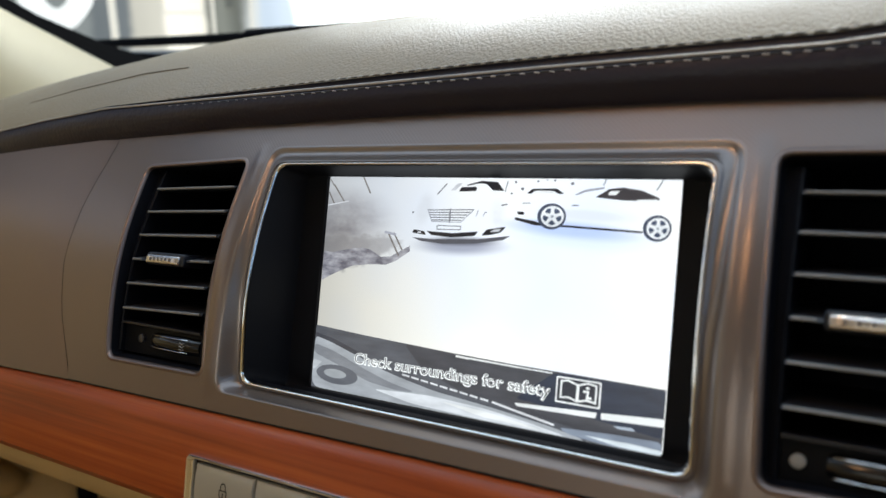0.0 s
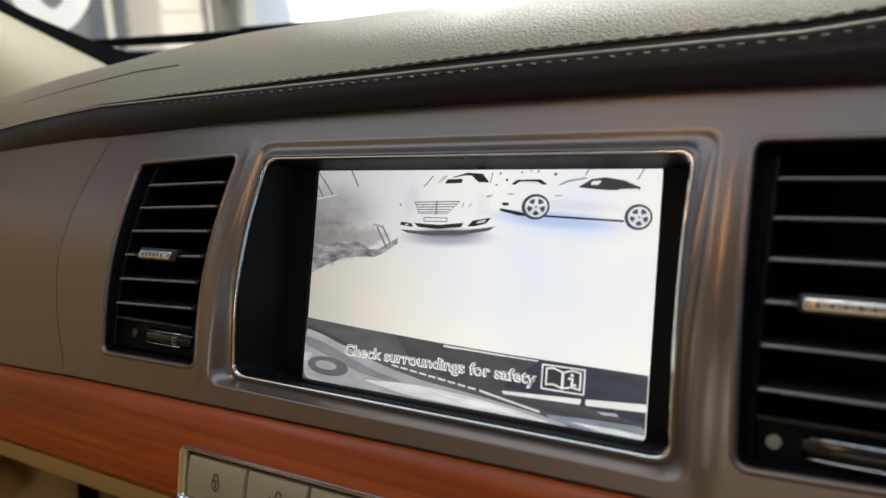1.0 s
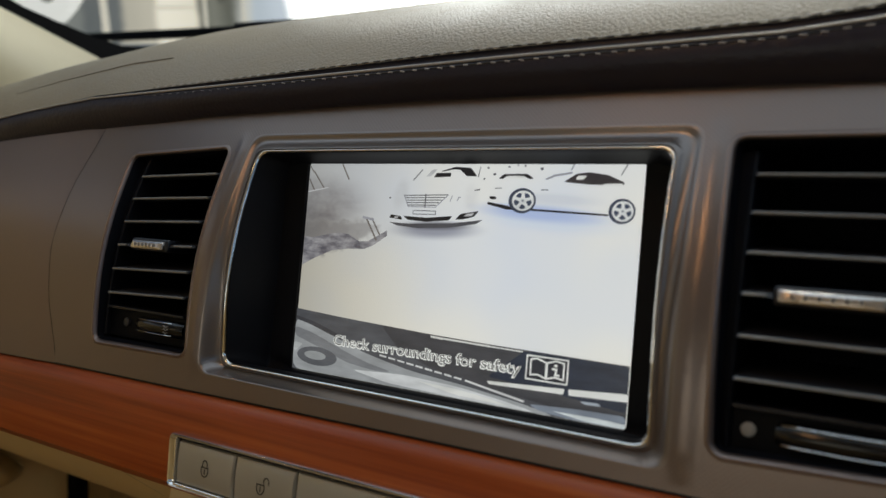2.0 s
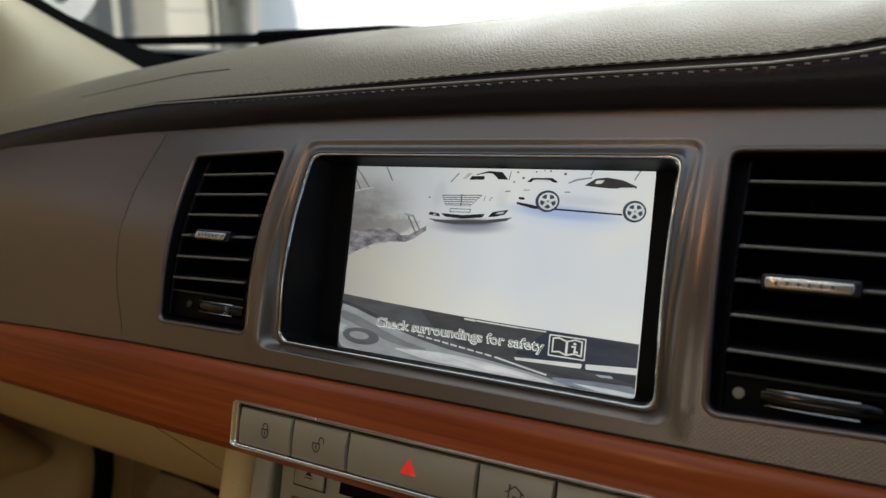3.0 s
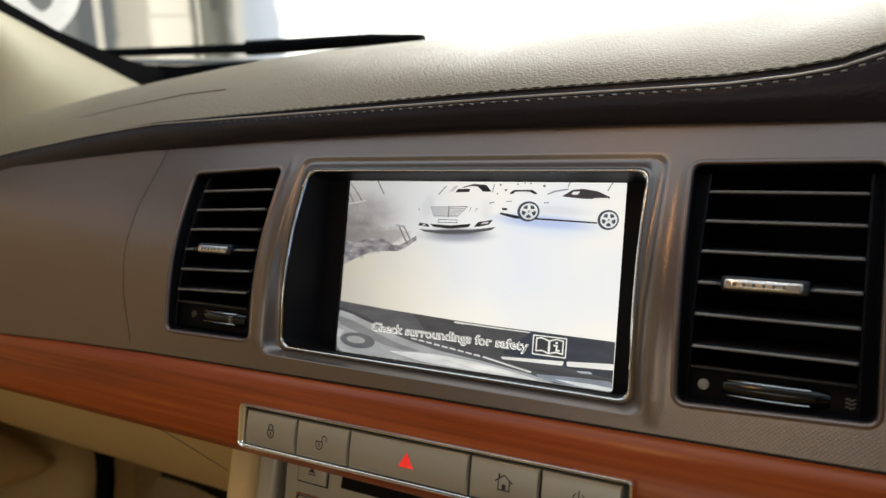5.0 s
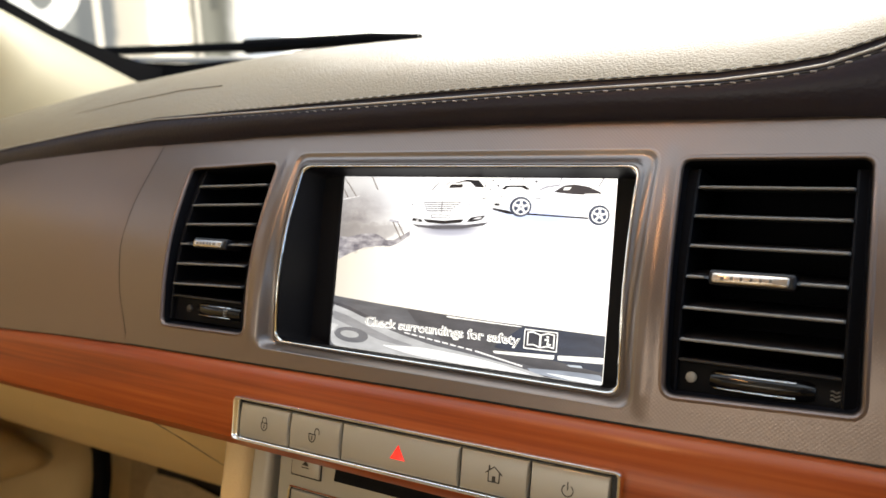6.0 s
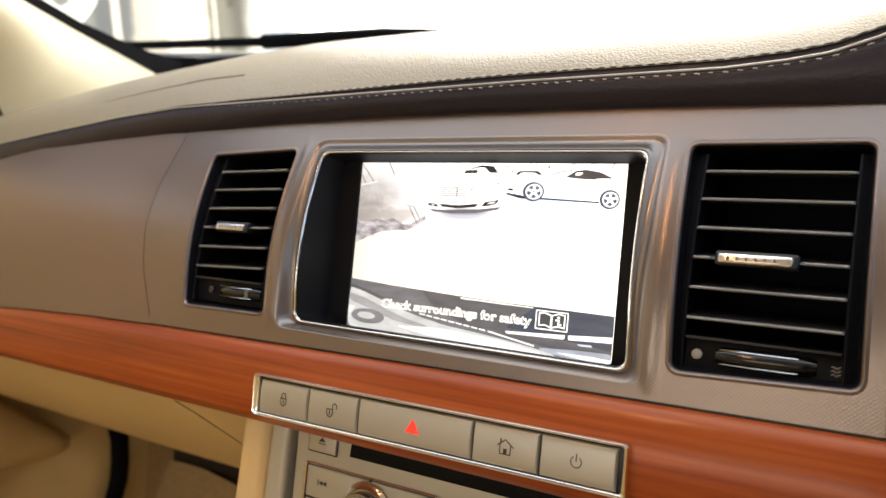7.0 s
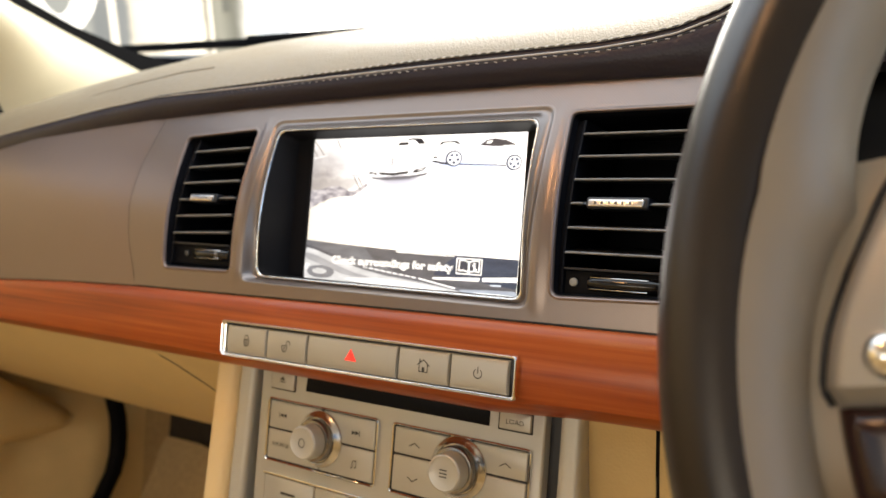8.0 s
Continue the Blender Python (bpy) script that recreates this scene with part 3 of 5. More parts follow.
def blob(m, sep, cx, cz, rx, rz, turn=0.0, warp=None, full=0.25):
    """A soft round patch of the picture, in millimetres: 1 in its middle, 0 at its rim."""
    dx = math_node(m, "SUBTRACT", math_node(m, "MULTIPLY", sep.outputs["X"], 1000.0), cx)
    dz = math_node(m, "SUBTRACT", math_node(m, "MULTIPLY", sep.outputs["Z"], 1000.0), cz)
    c, s = math.cos(radians(turn)), math.sin(radians(turn))
    u = math_node(m, "ADD", math_node(m, "MULTIPLY", dx, c / rx), math_node(m, "MULTIPLY", dz, s / rx))
    v = math_node(m, "ADD", math_node(m, "MULTIPLY", dx, -s / rz), math_node(m, "MULTIPLY", dz, c / rz))
    q = math_node(m, "SQRT", math_node(m, "ADD", math_node(m, "MULTIPLY", u, u), math_node(m, "MULTIPLY", v, v)))
    if warp is not None:
        q = math_node(m, "ADD", q, warp)
    r = m.node_tree.nodes.new("ShaderNodeMapRange")
    r.interpolation_type = "SMOOTHSTEP"
    r.inputs["From Min"].default_value, r.inputs["From Max"].default_value = 1.0, full
    m.node_tree.links.new(q, r.inputs["Value"])
    return r.outputs[0]


def display_glow(name, strength):
    """The bright ground of the picture: almost white with a warm and cool drift, hazy bushes and soft shadows under the cars."""
    m = glow(name, (0.86, 0.86, 0.86), strength)
    n, l = m.node_tree.nodes, m.node_tree.links
    co = n.new("ShaderNodeTexCoord")
    t = n.new("ShaderNodeTexNoise")
    t.inputs["Scale"].default_value, t.inputs["Detail"].default_value = 14, 2
    l.new(co.outputs["Object"], t.inputs["Vector"])
    ramp = n.new("ShaderNodeValToRGB")
    ramp.color_ramp.elements[0].position, ramp.color_ramp.elements[0].color = 0.35, (0.76, 0.79, 0.88, 1)
    ramp.color_ramp.elements[1].position, ramp.color_ramp.elements[1].color = 0.65, (0.90, 0.87, 0.82, 1)
    l.new(t.outputs["Fac"], ramp.inputs[0])
    sep = n.new("ShaderNodeSeparateXYZ")
    l.new(co.outputs["Object"], sep.inputs[0])

    def cloud(scale, detail):
        mp = n.new("ShaderNodeMapping")
        mp.inputs["Scale"].default_value = scale
        mp.inputs["Rotation"].default_value = (0, radians(18), 0)
        l.new(co.outputs["Object"], mp.inputs["Vector"])
        k = n.new("ShaderNodeTexNoise")
        k.inputs["Scale"].default_value, k.inputs["Detail"].default_value = 1.0, detail
        l.new(mp.outputs[0], k.inputs["Vector"])
        return k.outputs["Fac"]

    fine, broad = cloud((170, 1, 300), 4), cloud((90, 1, 150), 3)
    warp = math_node(m, "MULTIPLY", math_node(m, "SUBTRACT", fine, 0.5), 1.1)
    last = ramp.outputs[0]
    for cx, cz, rx, rz, turn, colour, amount, rough in (
            (-68, 25, 34, 17, 0, (0.34, 0.33, 0.38), 0.75, 2), (-74, 18, 22, 10, 20, (0.20, 0.19, 0.22), 0.45, 2),
            (-70, 10, 25, 9, 10, (0.33, 0.32, 0.35), 0.9, 1), (-52, 14, 18, 6, 8, (0.40, 0.39, 0.42), 0.8, 1),
            (42, 22.5, 40, 6.5, -3, (0.60, 0.70, 0.92), 0.5, 0), (38, 25, 36, 4.5, -3, (0.36, 0.46, 0.80), 0.7, 0), (-8, 16.5, 27, 5.0, 2, (0.30, 0.31, 0.40), 0.9, 0), (-8, 18.2, 22, 2.4, 2, (0.10, 0.10, 0.13), 0.8, 0),
            (-26, 31, 5, 9, -14, (0.55, 0.55, 0.58), 0.35, 2), (8, 30, 4.5, 8, 0, (0.55, 0.55, 0.58), 0.3, 2), (44, 30.5, 26, 3.2, -2, (0.60, 0.62, 0.70), 0.5, 0)):
        a = math_node(m, "MULTIPLY", blob(m, sep, cx, cz, rx, rz, turn, warp if rough == 1 else None, 0.55 if rough == 1 else 0.25), amount)
        if rough == 2:
            a = math_node(m, "MULTIPLY", a, math_node(m, "MULTIPLY", math_node(m, "ADD", broad, fine), 0.9))
        mix = n.new("ShaderNodeMix")
        mix.data_type = "RGBA"
        l.new(a, mix.inputs["Factor"])
        l.new(last, mix.inputs["A"])
        mix.inputs["B"].default_value = (*colour, 1)
        last = mix.outputs["Result"]
    # the panel fades and yellows towards its passenger end
    fade = n.new("ShaderNodeMapRange")
    fade.interpolation_type = "SMOOTHSTEP"
    fade.inputs["From Min"].default_value, fade.inputs["From Max"].default_value = -0.105, 0.02
    l.new(sep.outputs["X"], fade.inputs["Value"])
    tone = n.new("ShaderNodeMix")
    tone.data_type = "RGBA"
    l.new(fade.outputs[0], tone.inputs["Factor"])
    tone.inputs["A"].default_value, tone.inputs["B"].default_value = (0.50, 0.48, 0.44, 1), (1, 1, 1, 1)
    mul = n.new("ShaderNodeMix")
    mul.data_type, mul.blend_type = "RGBA", "MULTIPLY"
    mul.inputs["Factor"].default_value = 1.0
    l.new(last, mul.inputs["A"])
    l.new(tone.outputs["Result"], mul.inputs["B"])
    l.new(mul.outputs["Result"], n["Principled BSDF"].inputs["Emission Color"])
    return m


GLOW = 1.30
G_WHITE = display_glow("picture_ground", GLOW)
G_TINT = {}


def lit(colour):
    if colour not in G_TINT:
        m = glow("picture_tone", colour, GLOW)
        n, l = m.node_tree.nodes, m.node_tree.links
        co = n.new("ShaderNodeTexCoord")
        mp = n.new("ShaderNodeMapping")
        mp.inputs["Scale"].default_value = (70, 1, 260)
        mp.inputs["Rotation"].default_value = (0, radians(-14), 0)
        l.new(co.outputs["Object"], mp.inputs["Vector"])
        t = n.new("ShaderNodeTexNoise")
        t.inputs["Scale"].default_value, t.inputs["Detail"].default_value = 1.0, 4
        l.new(mp.outputs[0], t.inputs["Vector"])
        mix = n.new("ShaderNodeMix")
        mix.data_type = "RGBA"
        mix.inputs["A"].default_value = (*[c * 0.55 for c in colour], 1)
        mix.inputs["B"].default_value = (*[min(1.0, c * 1.45) for c in colour], 1)
        l.new(t.outputs["Fac"], mix.inputs["Factor"])
        l.new(mix.outputs["Result"], n["Principled BSDF"].inputs["Emission Color"])
        G_TINT[colour] = m
    return G_TINT[colour]


def mottled(name, dark, pale):
    """An uneven grey patch of the picture."""
    m = glow(name, pale, GLOW)
    n, l = m.node_tree.nodes, m.node_tree.links
    co = n.new("ShaderNodeTexCoord")
    mp = n.new("ShaderNodeMapping")
    mp.inputs["Scale"].default_value = (130, 1, 330)
    mp.inputs["Rotation"].default_value = (0, radians(-16), 0)
    l.new(co.outputs["Object"], mp.inputs["Vector"])
    t = n.new("ShaderNodeTexNoise")
    t.inputs["Scale"].default_value, t.inputs["Detail"].default_value, t.inputs["Roughness"].default_value = 1.0, 5, 0.6
    l.new(mp.outputs[0], t.inputs["Vector"])
    ramp = n.new("ShaderNodeValToRGB")
    ramp.color_ramp.elements[0].position, ramp.color_ramp.elements[0].color = 0.36, (*dark, 1)
    ramp.color_ramp.elements[1].position, ramp.color_ramp.elements[1].color = 0.82, (*pale, 1)
    l.new(t.outputs["Fac"], ramp.inputs[0])
    l.new(ramp.outputs[0], n["Principled BSDF"].inputs["Emission Color"])
    return m


picture = part("picture", flat(lcd_line, 0.0340), G_WHITE, display, "bright rear view picture", False)
LAYER = [0.0339]


def pic(points, colour, name="picture_shape", soft=0.5):
    LAYER[0] -= 0.00001
    points = rounded(points, soft, 3)
    return part(name, flat([(x / 1000, z / 1000) for x, z in points], LAYER[0]), lit(colour), picture, "", False)


def pic_line(points, w, colour, name="picture_line"):
    LAYER[0] -= 0.00001
    return part(name, stroke([(x / 1000, z / 1000) for x, z in points], w / 1000, LAYER[0]), lit(colour), picture, "", False)


INK, GREY, MID, PALE, NAVY, BLUE = (0.012, 0.012, 0.016), (0.12, 0.12, 0.14), (0.28, 0.28, 0.33), (0.52, 0.52, 0.55), (0.028, 0.034, 0.055), (0.46, 0.55, 0.80)
# hazy left side with bushes and posts
LAYER[0] -= 0.00001
bush = [(-77.3, -2.5), (-77.3, 10.5), (-72, 10.2), (-66, 11.6), (-61, 12.6), (-56, 13.0), (-52, 12.6), (-46, 9.8), (-41, 10.2), (-31.6, 15.3), (-31.4, 13.0), (-38, 8.6), (-43, 6.6), (-52, 6.2), (-60.7, 5.0), (-70, 1.2)]
part("picture_shape", flat([(x / 1000, z / 1000) for x, z in bush], LAYER[0]), mottled("picture_bushes", (0.10, 0.095, 0.12), (0.48, 0.465, 0.50)), picture, "", False)
for a, b, w in (((-74.5, 40), (-68.5, 33), 0.7), ((-77, 36.5), (-74, 32), 0.7), ((-77, 42.5), (-75, 40), 0.5), ((-58.5, 43.4), (-54.5, 37), 0.7), ((-43, 20), (-37, 11), 0.8), ((-40, 20), (-35.5, 13.5), 0.7)):
    pic_line([a, b], w, (0.15, 0.135, 0.13))
pic_line([(-44.5, 20.4), (-39.5, 19.6)], 1.0, MID)
pic_line([(-77, 31), (-66, 33)], 0.5, PALE)
# white saloon, seen from its front
pic([(-30.7, 18.9), (-20.9, 18.6), (0.1, 19.6), (14.2, 21.6), (11.2, 19.8), (-0.8, 17.8), (-15.8, 16.9), (-26.8, 17.6)], (0.075, 0.075, 0.09))
pic([(-24, 21.8), (-12, 21.4), (0, 22.6), (-1.4, 20.8), (-12, 19.7), (-21.5, 20.2)], INK)
pic([(1.6, 21.2), (3.8, 23.6), (12, 25), (10, 22.6), (5, 21.4)], INK)
pic([(-31, 20.8), (-30.2, 22.2), (-25, 21.6), (-24.2, 20.1)], INK)
pic([(-28.5, 21.3), (-26.5, 21.4), (-26.6, 20.8), (-28.2, 20.8)], PALE)
for k in range(5):
    z = 30.4 - k * 1.0
    pic_line([(-24 + 0.5 * k, z), (-3 - 1.3 * k, z + 0.7 - 0.1 * k)], 0.42, GREY)
pic_line([(-13.4, 31), (-13.4, 25.8)], 0.6, GREY)
pic_line([(-24.2, 30.6), (-21.8, 25.8), (-8.2, 25.9), (-2.6, 31.1)], 0.35, MID)
pic_line([(-19, 22.7), (-19, 24.2), (-8, 24.3), (-8, 22.9), (-19, 22.7)], 0.35, GREY)
pic([(-10.2, 38.2), (-9, 40), (-2, 40.2), (-2.2, 38.5)], INK)
pic([(-7, 40.8), (0, 42.6), (7, 42.2), (10.2, 38.8), (5, 38.8), (4, 41.2), (-1, 41.6), (-6, 40.6)], INK)
pic([(-14, 38.5), (-11, 41.4), (-8.6, 41.6), (-11.6, 38.6)], PALE)
pic_line([(-20, 37), (-16, 41.2)], 0.45, GREY)
pic_line([(11.4, 42.4), (10.6, 38.6)], 0.4, GREY)
pic_line([(9.6, 33.2), (11.8, 33.6)], 0.45, GREY)
pic_line([(-1.4, 28.6), (-0.6, 30.8)], 0.35, MID)
pic_line([(1.8, 28.8), (2.4, 30.2), (3.2, 30.2)], 0.35, MID)
pic(ellipse(-31.2, 29.2, 0.5, 0.4, 8), GREY)
pic([(5.2, 22.6), (7.0, 23.7), (10.2, 24.1), (9.2, 22.9)], PALE)
# white coupe, seen from its side
pic([(15.6, 28.8), (24, 27.6), (27, 26.8), (36, 26.6), (65, 25.6), (65, 24.9), (36, 25.8), (24, 26), (15.6, 27.8)], INK)
pic([(47, 37.1), (52, 40.2), (57, 40.8), (64, 39.8), (70.2, 37.2), (69.8, 36.2), (65, 36.1), (57, 36.2), (52, 36.6)], (0.045, 0.04, 0.045))
pic([(52.3, 39.4), (56, 39.6), (54.6, 38.0), (51.6, 38.0)], (0.80, 0.80, 0.82))
pic([(62.5, 36.6), (69.4, 36.8), (69.6, 36.0), (62, 36.0)], (0.75, 0.75, 0.78))
pic([(39, 37.9), (43, 39.8), (50.4, 40.9), (50.2, 40.2), (43.4, 39.0), (40.4, 37.8)], MID)
pic([(16.2, 31), (19.2, 31), (19.6, 29.9), (16.8, 29.8)], INK)
pic_line([(18.6, 34.2), (21.4, 34.3)], 0.35, GREY)
pic_line([(38.4, 33.9), (40.8, 34.0)], 0.4, GREY)


def pic_wheel(cx, cz, rx, rz):
    pic(ellipse(cx, cz, rx, rz, 22), (0.045, 0.055, 0.09))
    pic(ellipse(cx + 0.3, cz, rx * 0.80, rz * 0.80, 22), (0.74, 0.77, 0.86))
    for k in range(5):
        a = radians(90 + 72 * k + 36)
        wedge = [(0.24, 0.0), (0.62, -0.46), (0.68, 0.0), (0.62, 0.46)]
        pic([(cx + 0.3 + rx * r * math.cos(a + d), cz + rz * r * math.sin(a + d)) for r, d in wedge], (0.05, 0.065, 0.11))
    pic(ellipse(cx + 0.3, cz, rx * 0.10, rz * 0.10, 8), (0.25, 0.27, 0.33))


pic_wheel(30.6, 29.6, 5.8, 4.9)
pic_wheel(70.0, 26.8, 5.0, 4.6)
pic([(19.8, 38), (22.2, 39.8), (32, 40), (35, 38.1), (33, 37.9), (30.4, 39.2), (23.4, 39.2), (21.8, 37.8)], INK)
pic([(23.6, 39.1), (30.2, 39.1), (31.2, 38.2), (22.8, 38.2)], (0.72, 0.72, 0.74))
for x, z, r in ((15, 42.2, 0.6), (18, 39.7, 0.7), (24.2, 42.6, 0.5), (31, 43.0, 0.5), (38, 41.9, 0.75), (13.6, 37.8, 0.5), (28, 43.2, 0.4)):
    pic(ellipse(x, z, r, r * 0.8, 9), GREY)
pic_line([(49.8, 41.6), (51, 44)], 0.4, GREY)
pic_line([(69, 40), (71.2, 44)], 0.45, GREY)
# the car's own bumper along the foot of the picture
pic([(-77.3, -22.4), (-50, -24.0), (-8, -25.8), (20, -26.6), (42, -27.0), (77.3, -27.4), (77.3, -49.6), (-77.3, -49.6)], (0.088, 0.090, 0.104), soft=0.2)
pic([(-30, -24.9), (-8, -25.8), (20, -26.6), (77.3, -27.4), (77.3, -49.6), (30, -44), (-2, -40), (-20, -34)], (0.062, 0.061, 0.070), soft=3)
pic([(37, -27.2), (77.3, -27.6), (77.3, -44), (50, -41), (22, -39)], NAVY, soft=2)
pic([(-77.3, -26.0), (-68, -28.2), (-55, -32.6), (-37, -37.8), (-14, -41.9), (12, -44.0), (38, -47.0), (52, -49.6), (-77.3, -49.6)], (0.33, 0.34, 0.365), soft=5)
pic([(-77.3, -30.5), (-66, -32.6), (-52, -37.2), (-36, -41.6), (-22, -43.8), (-30, -44.6), (-46, -43.2), (-62, -38.6), (-77.3, -34.6)], (0.20, 0.205, 0.225), soft=4)
pic([(-77.3, -25.6), (-66, -27.6), (-52, -31.6), (-46, -34.2), (-56, -32.4), (-68, -29.0), (-77.3, -27.2)], (0.055, 0.055, 0.065), soft=2)
pic(ellipse(-63.5, -42.6, 11.5, 4.1, 26), (0.115, 0.118, 0.135), soft=0.3)
pic(ellipse(-64.5, -42.3, 6.2, 1.9, 22), (0.31, 0.32, 0.34), soft=0.2)
pic([(-77.3, -37.4), (-72, -38.0), (-76, -41.5), (-77.3, -42)], (0.44, 0.45, 0.47), soft=1)
pic([(-44, -45.6), (-16, -44.0), (10, -45.0), (30, -47.2), (44, -49.4), (10, -49.4), (-24, -48.6)], (0.62, 0.63, 0.66), soft=4)
pic([(-10, -45.4), (10, -46.0), (26, -47.6), (34, -49.0), (8, -48.2)], (0.84, 0.85, 0.86), soft=2)
pic([(40, -46.6), (60, -45.4), (77.3, -45.0), (77.3, -49.5), (58, -49.5), (44, -48.4)], (0.22, 0.25, 0.31), soft=2)
pic([(50, -47.6), (66, -47.4), (77.3, -47.8), (77.3, -49.4), (62, -49.2)], (0.62, 0.66, 0.70), soft=1)
pic([(-5, -26.3), (1, -26.6), (1, -27.5), (-5, -27.2)], (0.80, 0.76, 0.72), soft=0.3)
pic_line([(1.4, -26.9), (22, -27.4)], 0.7, (0.78, 0.75, 0.72))
pic_line([(22.6, -27.4), (36, -27.6)], 0.5, (0.72, 0.70, 0.70))
pic([(22, -40.6), (54, -38.9), (53.6, -41.0), (23, -41.8)], (0.80, 0.80, 0.80), soft=0.6)
pic([(55.4, -38.8), (77.3, -37.2), (77.3, -40.0), (55.6, -41)], (0.82, 0.82, 0.82), soft=0.6)
pic([(60, -42.4), (67, -42.0), (68, -43.0), (62, -43.2)], (0.34, 0.38, 0.45), soft=0.4)
for k in range(9):
    a, b = -29 + 4.6 * k, -26.2 + 4.6 * k
    pic_line([(a, -37.6 - 0.105 * (a + 29)), (b, -37.6 - 0.105 * (b + 29))], 0.75, (0.62, 0.62, 0.64))
pic_line([(13, -42.0), (24, -43.8), (38, -46)], 0.8, (0.66, 0.66, 0.68))
# the line of words with its white halo, and the little manual sign
G_WORDS = glow("picture_white", (0.86, 0.86, 0.86), GLOW)
LAYER[0] -= 0.00003
words = lettering("Check surroundings for safety", -0.0546, 0.0362, -0.0363, 0.0044, LAYER[0], 0.040, 3)
part("words_halo", words, G_WORDS, picture, "white lettering on the picture", False)
LAYER[0] -= 0.00002
words = lettering("Check surroundings for safety", -0.0543, 0.0359, -0.0361, 0.0043, LAYER[0], -0.012, 3)
part("words_core", words, glow("picture_dark", (0.09, 0.085, 0.085), GLOW), picture, "", False)
pic([(38, -28.2), (55, -28.2), (55, -37.6), (38, -37.6)], (0.85, 0.85, 0.85))
pic([(38.6, -28.8), (54.4, -28.8), (54.4, -37.0), (38.6, -37.0)], (0.03, 0.03, 0.04))
pic_line([(40, -35.6), (40, -29.8), (42.5, -29.3), (46.2, -30.4), (46.2, -36.2), (43, -35.2), (40, -35.6)], 0.7, (0.82, 0.82, 0.82))
pic_line([(46.6, -36.2), (46.6, -30.4), (50, -29.3), (53.2, -29.8), (53.2, -35.8), (50, -35.3), (46.6, -36.2)], 0.7, (0.82, 0.82, 0.82))
pic(ellipse(50, -31, 0.8, 0.6, 10), (0.85, 0.85, 0.85))
pic_line([(48.9, -32.3), (50.3, -32.3), (50.0, -34.4), (51.3, -34.4)], 0.8, (0.85, 0.85, 0.85))


# ---- air vents ----
def air_vent(outline, s, foot, ends, rows, slope, label):
    """A vent with its louvres; s and foot shift its inner parts, which are placed for the driver's vent."""
    v = thing("air_vent", (0.1437 + s, 0.01, 0.0), label, "air vent", "dashboard air vents")
    rings = [[(x, fascia_y(x, z) + l, z) for x, z in grow(outline, d)] for d, l in ((0.0022, 0.0), (0.0017, -0.0003), (0.0010, -0.0004), (0.0004, 0.0), (0.0, 0.0010), (-0.0003, 0.003))]
    part("rim", strips(rings), M_FASCIA_PLAIN, v, "slightly raised taupe edge")
    rings = [[(x, fascia_y(x, z) + l, z) for x, z in grow(outline, d)] for d, l in ((-0.0003, 0.0015), (-0.0010, 0.0045), (-0.0016, 0.012), (-0.0024, 0.07))]
    part("housing", strips(rings, True, False, True), M_VENT, v, "black housing")
    y_s = lambda z: fascia_y(0, z) + 0.0030
    a, b = ends
    zs = spread(0.046, -0.044, 14)
    for near, far in ((a, a - 0.010), (b, b + 0.009)):
        sign = 1 if far > near else -1
        prof = ((far, 0.0075), (near + sign * 0.0042, 0.0065), (near + sign * 0.0024, 0.0050), (near + sign * 0.0012, 0.0042), (near + sign * 0.0004, 0.0046), (near + sign * 0.0001, 0.0065), (near, 0.040))
        part("cheek", strips([[(x, fascia_y(0, z) + d, z) for z in zs] for x, d in prof], False), M_VENT, v)
    for i, z in enumerate(rows):
        y0 = y_s(z)
        lift = lambda x: slope * (x - a - 0.012)
        prof = [(y0, z - 0.0005), (y0 + 0.0008, z + 0.0005), (y0 + 0.012, z + 0.0022), (y0 + 0.034, z + 0.0046), (y0 + 0.034, z + 0.0036), (y0 + 0.012, z - 0.0002), (y0 + 0.0008, z - 0.0008)]
        slat = part("slat", strips([[(x, y, q + lift(x)) for y, q in prof] for x in (a - 0.0002, b + 0.0002)], True, True, True), M_SLAT, v)
        for p, q in [(a, b)] if i != 3 else [(a, 0.1238 + s), (0.1566 + s, b)]:
            part("slat_edge", strips([[(x, y0 + d, z + e + lift(x)) for d, e in ((0.0006, -0.0006), (-0.0003, -0.0006), (-0.0006, -0.0003), (-0.0006, 0.0002), (-0.0003, 0.0005), (0.0006, 0.0005))] for x in (p + 0.0005, q - 0.0005)], True, True, True), M_SLAT_EDGE, slat, "pale satin front edge")
    m = rows[3] + 0.0003 + slope * 0.015
    y_t = fascia_y(0, m)
    t0, t1 = (0.1250, 0.1558) if foot == s else (0.1276, 0.1536)
    tab = part("direction_tab", slab(rounded([(t0 + s, m - 0.0030), (t1 + s, m - 0.0031), (t1 + s, m + 0.0029), (t0 + s, m + 0.0029)], 0.0016, 4), lambda x, z: y_t + 0.0016 + 0.1 * (z - m), 0.012, 0.001), M_BLACK, v, "black tab of the louvre")
    part("silver_plate", slab(rounded([(t0 + 0.0014 + s, m - 0.0021), (t1 - 0.0024 + s, m - 0.0022), (t1 - 0.0020 + s, m + 0.0017), (t0 + 0.0013 + s, m + 0.0018)], 0.0012, 4), lambda x, z: y_t + 0.0004 + 0.25 * (z - m), 0.002, 0.0006, 0.0004), M_PLATE, tab, "silver plate with small dark marks")
    gap = (t1 - t0 - 0.0104) / 6
    marks = join([box(t0 + 0.0048 + s + gap * k, t0 + 0.0058 + s + gap * k, y_t - 0.0003, y_t + 0.0006, m - 0.0009, m + 0.0005, 0.0) for k in range(6)])
    part("plate_marks", marks, M_GREY_MARK, tab)
    # foot of the vent: divider, wheel, dot and small sign
    yf = lambda z: fascia_y(0, z) + 0.0035
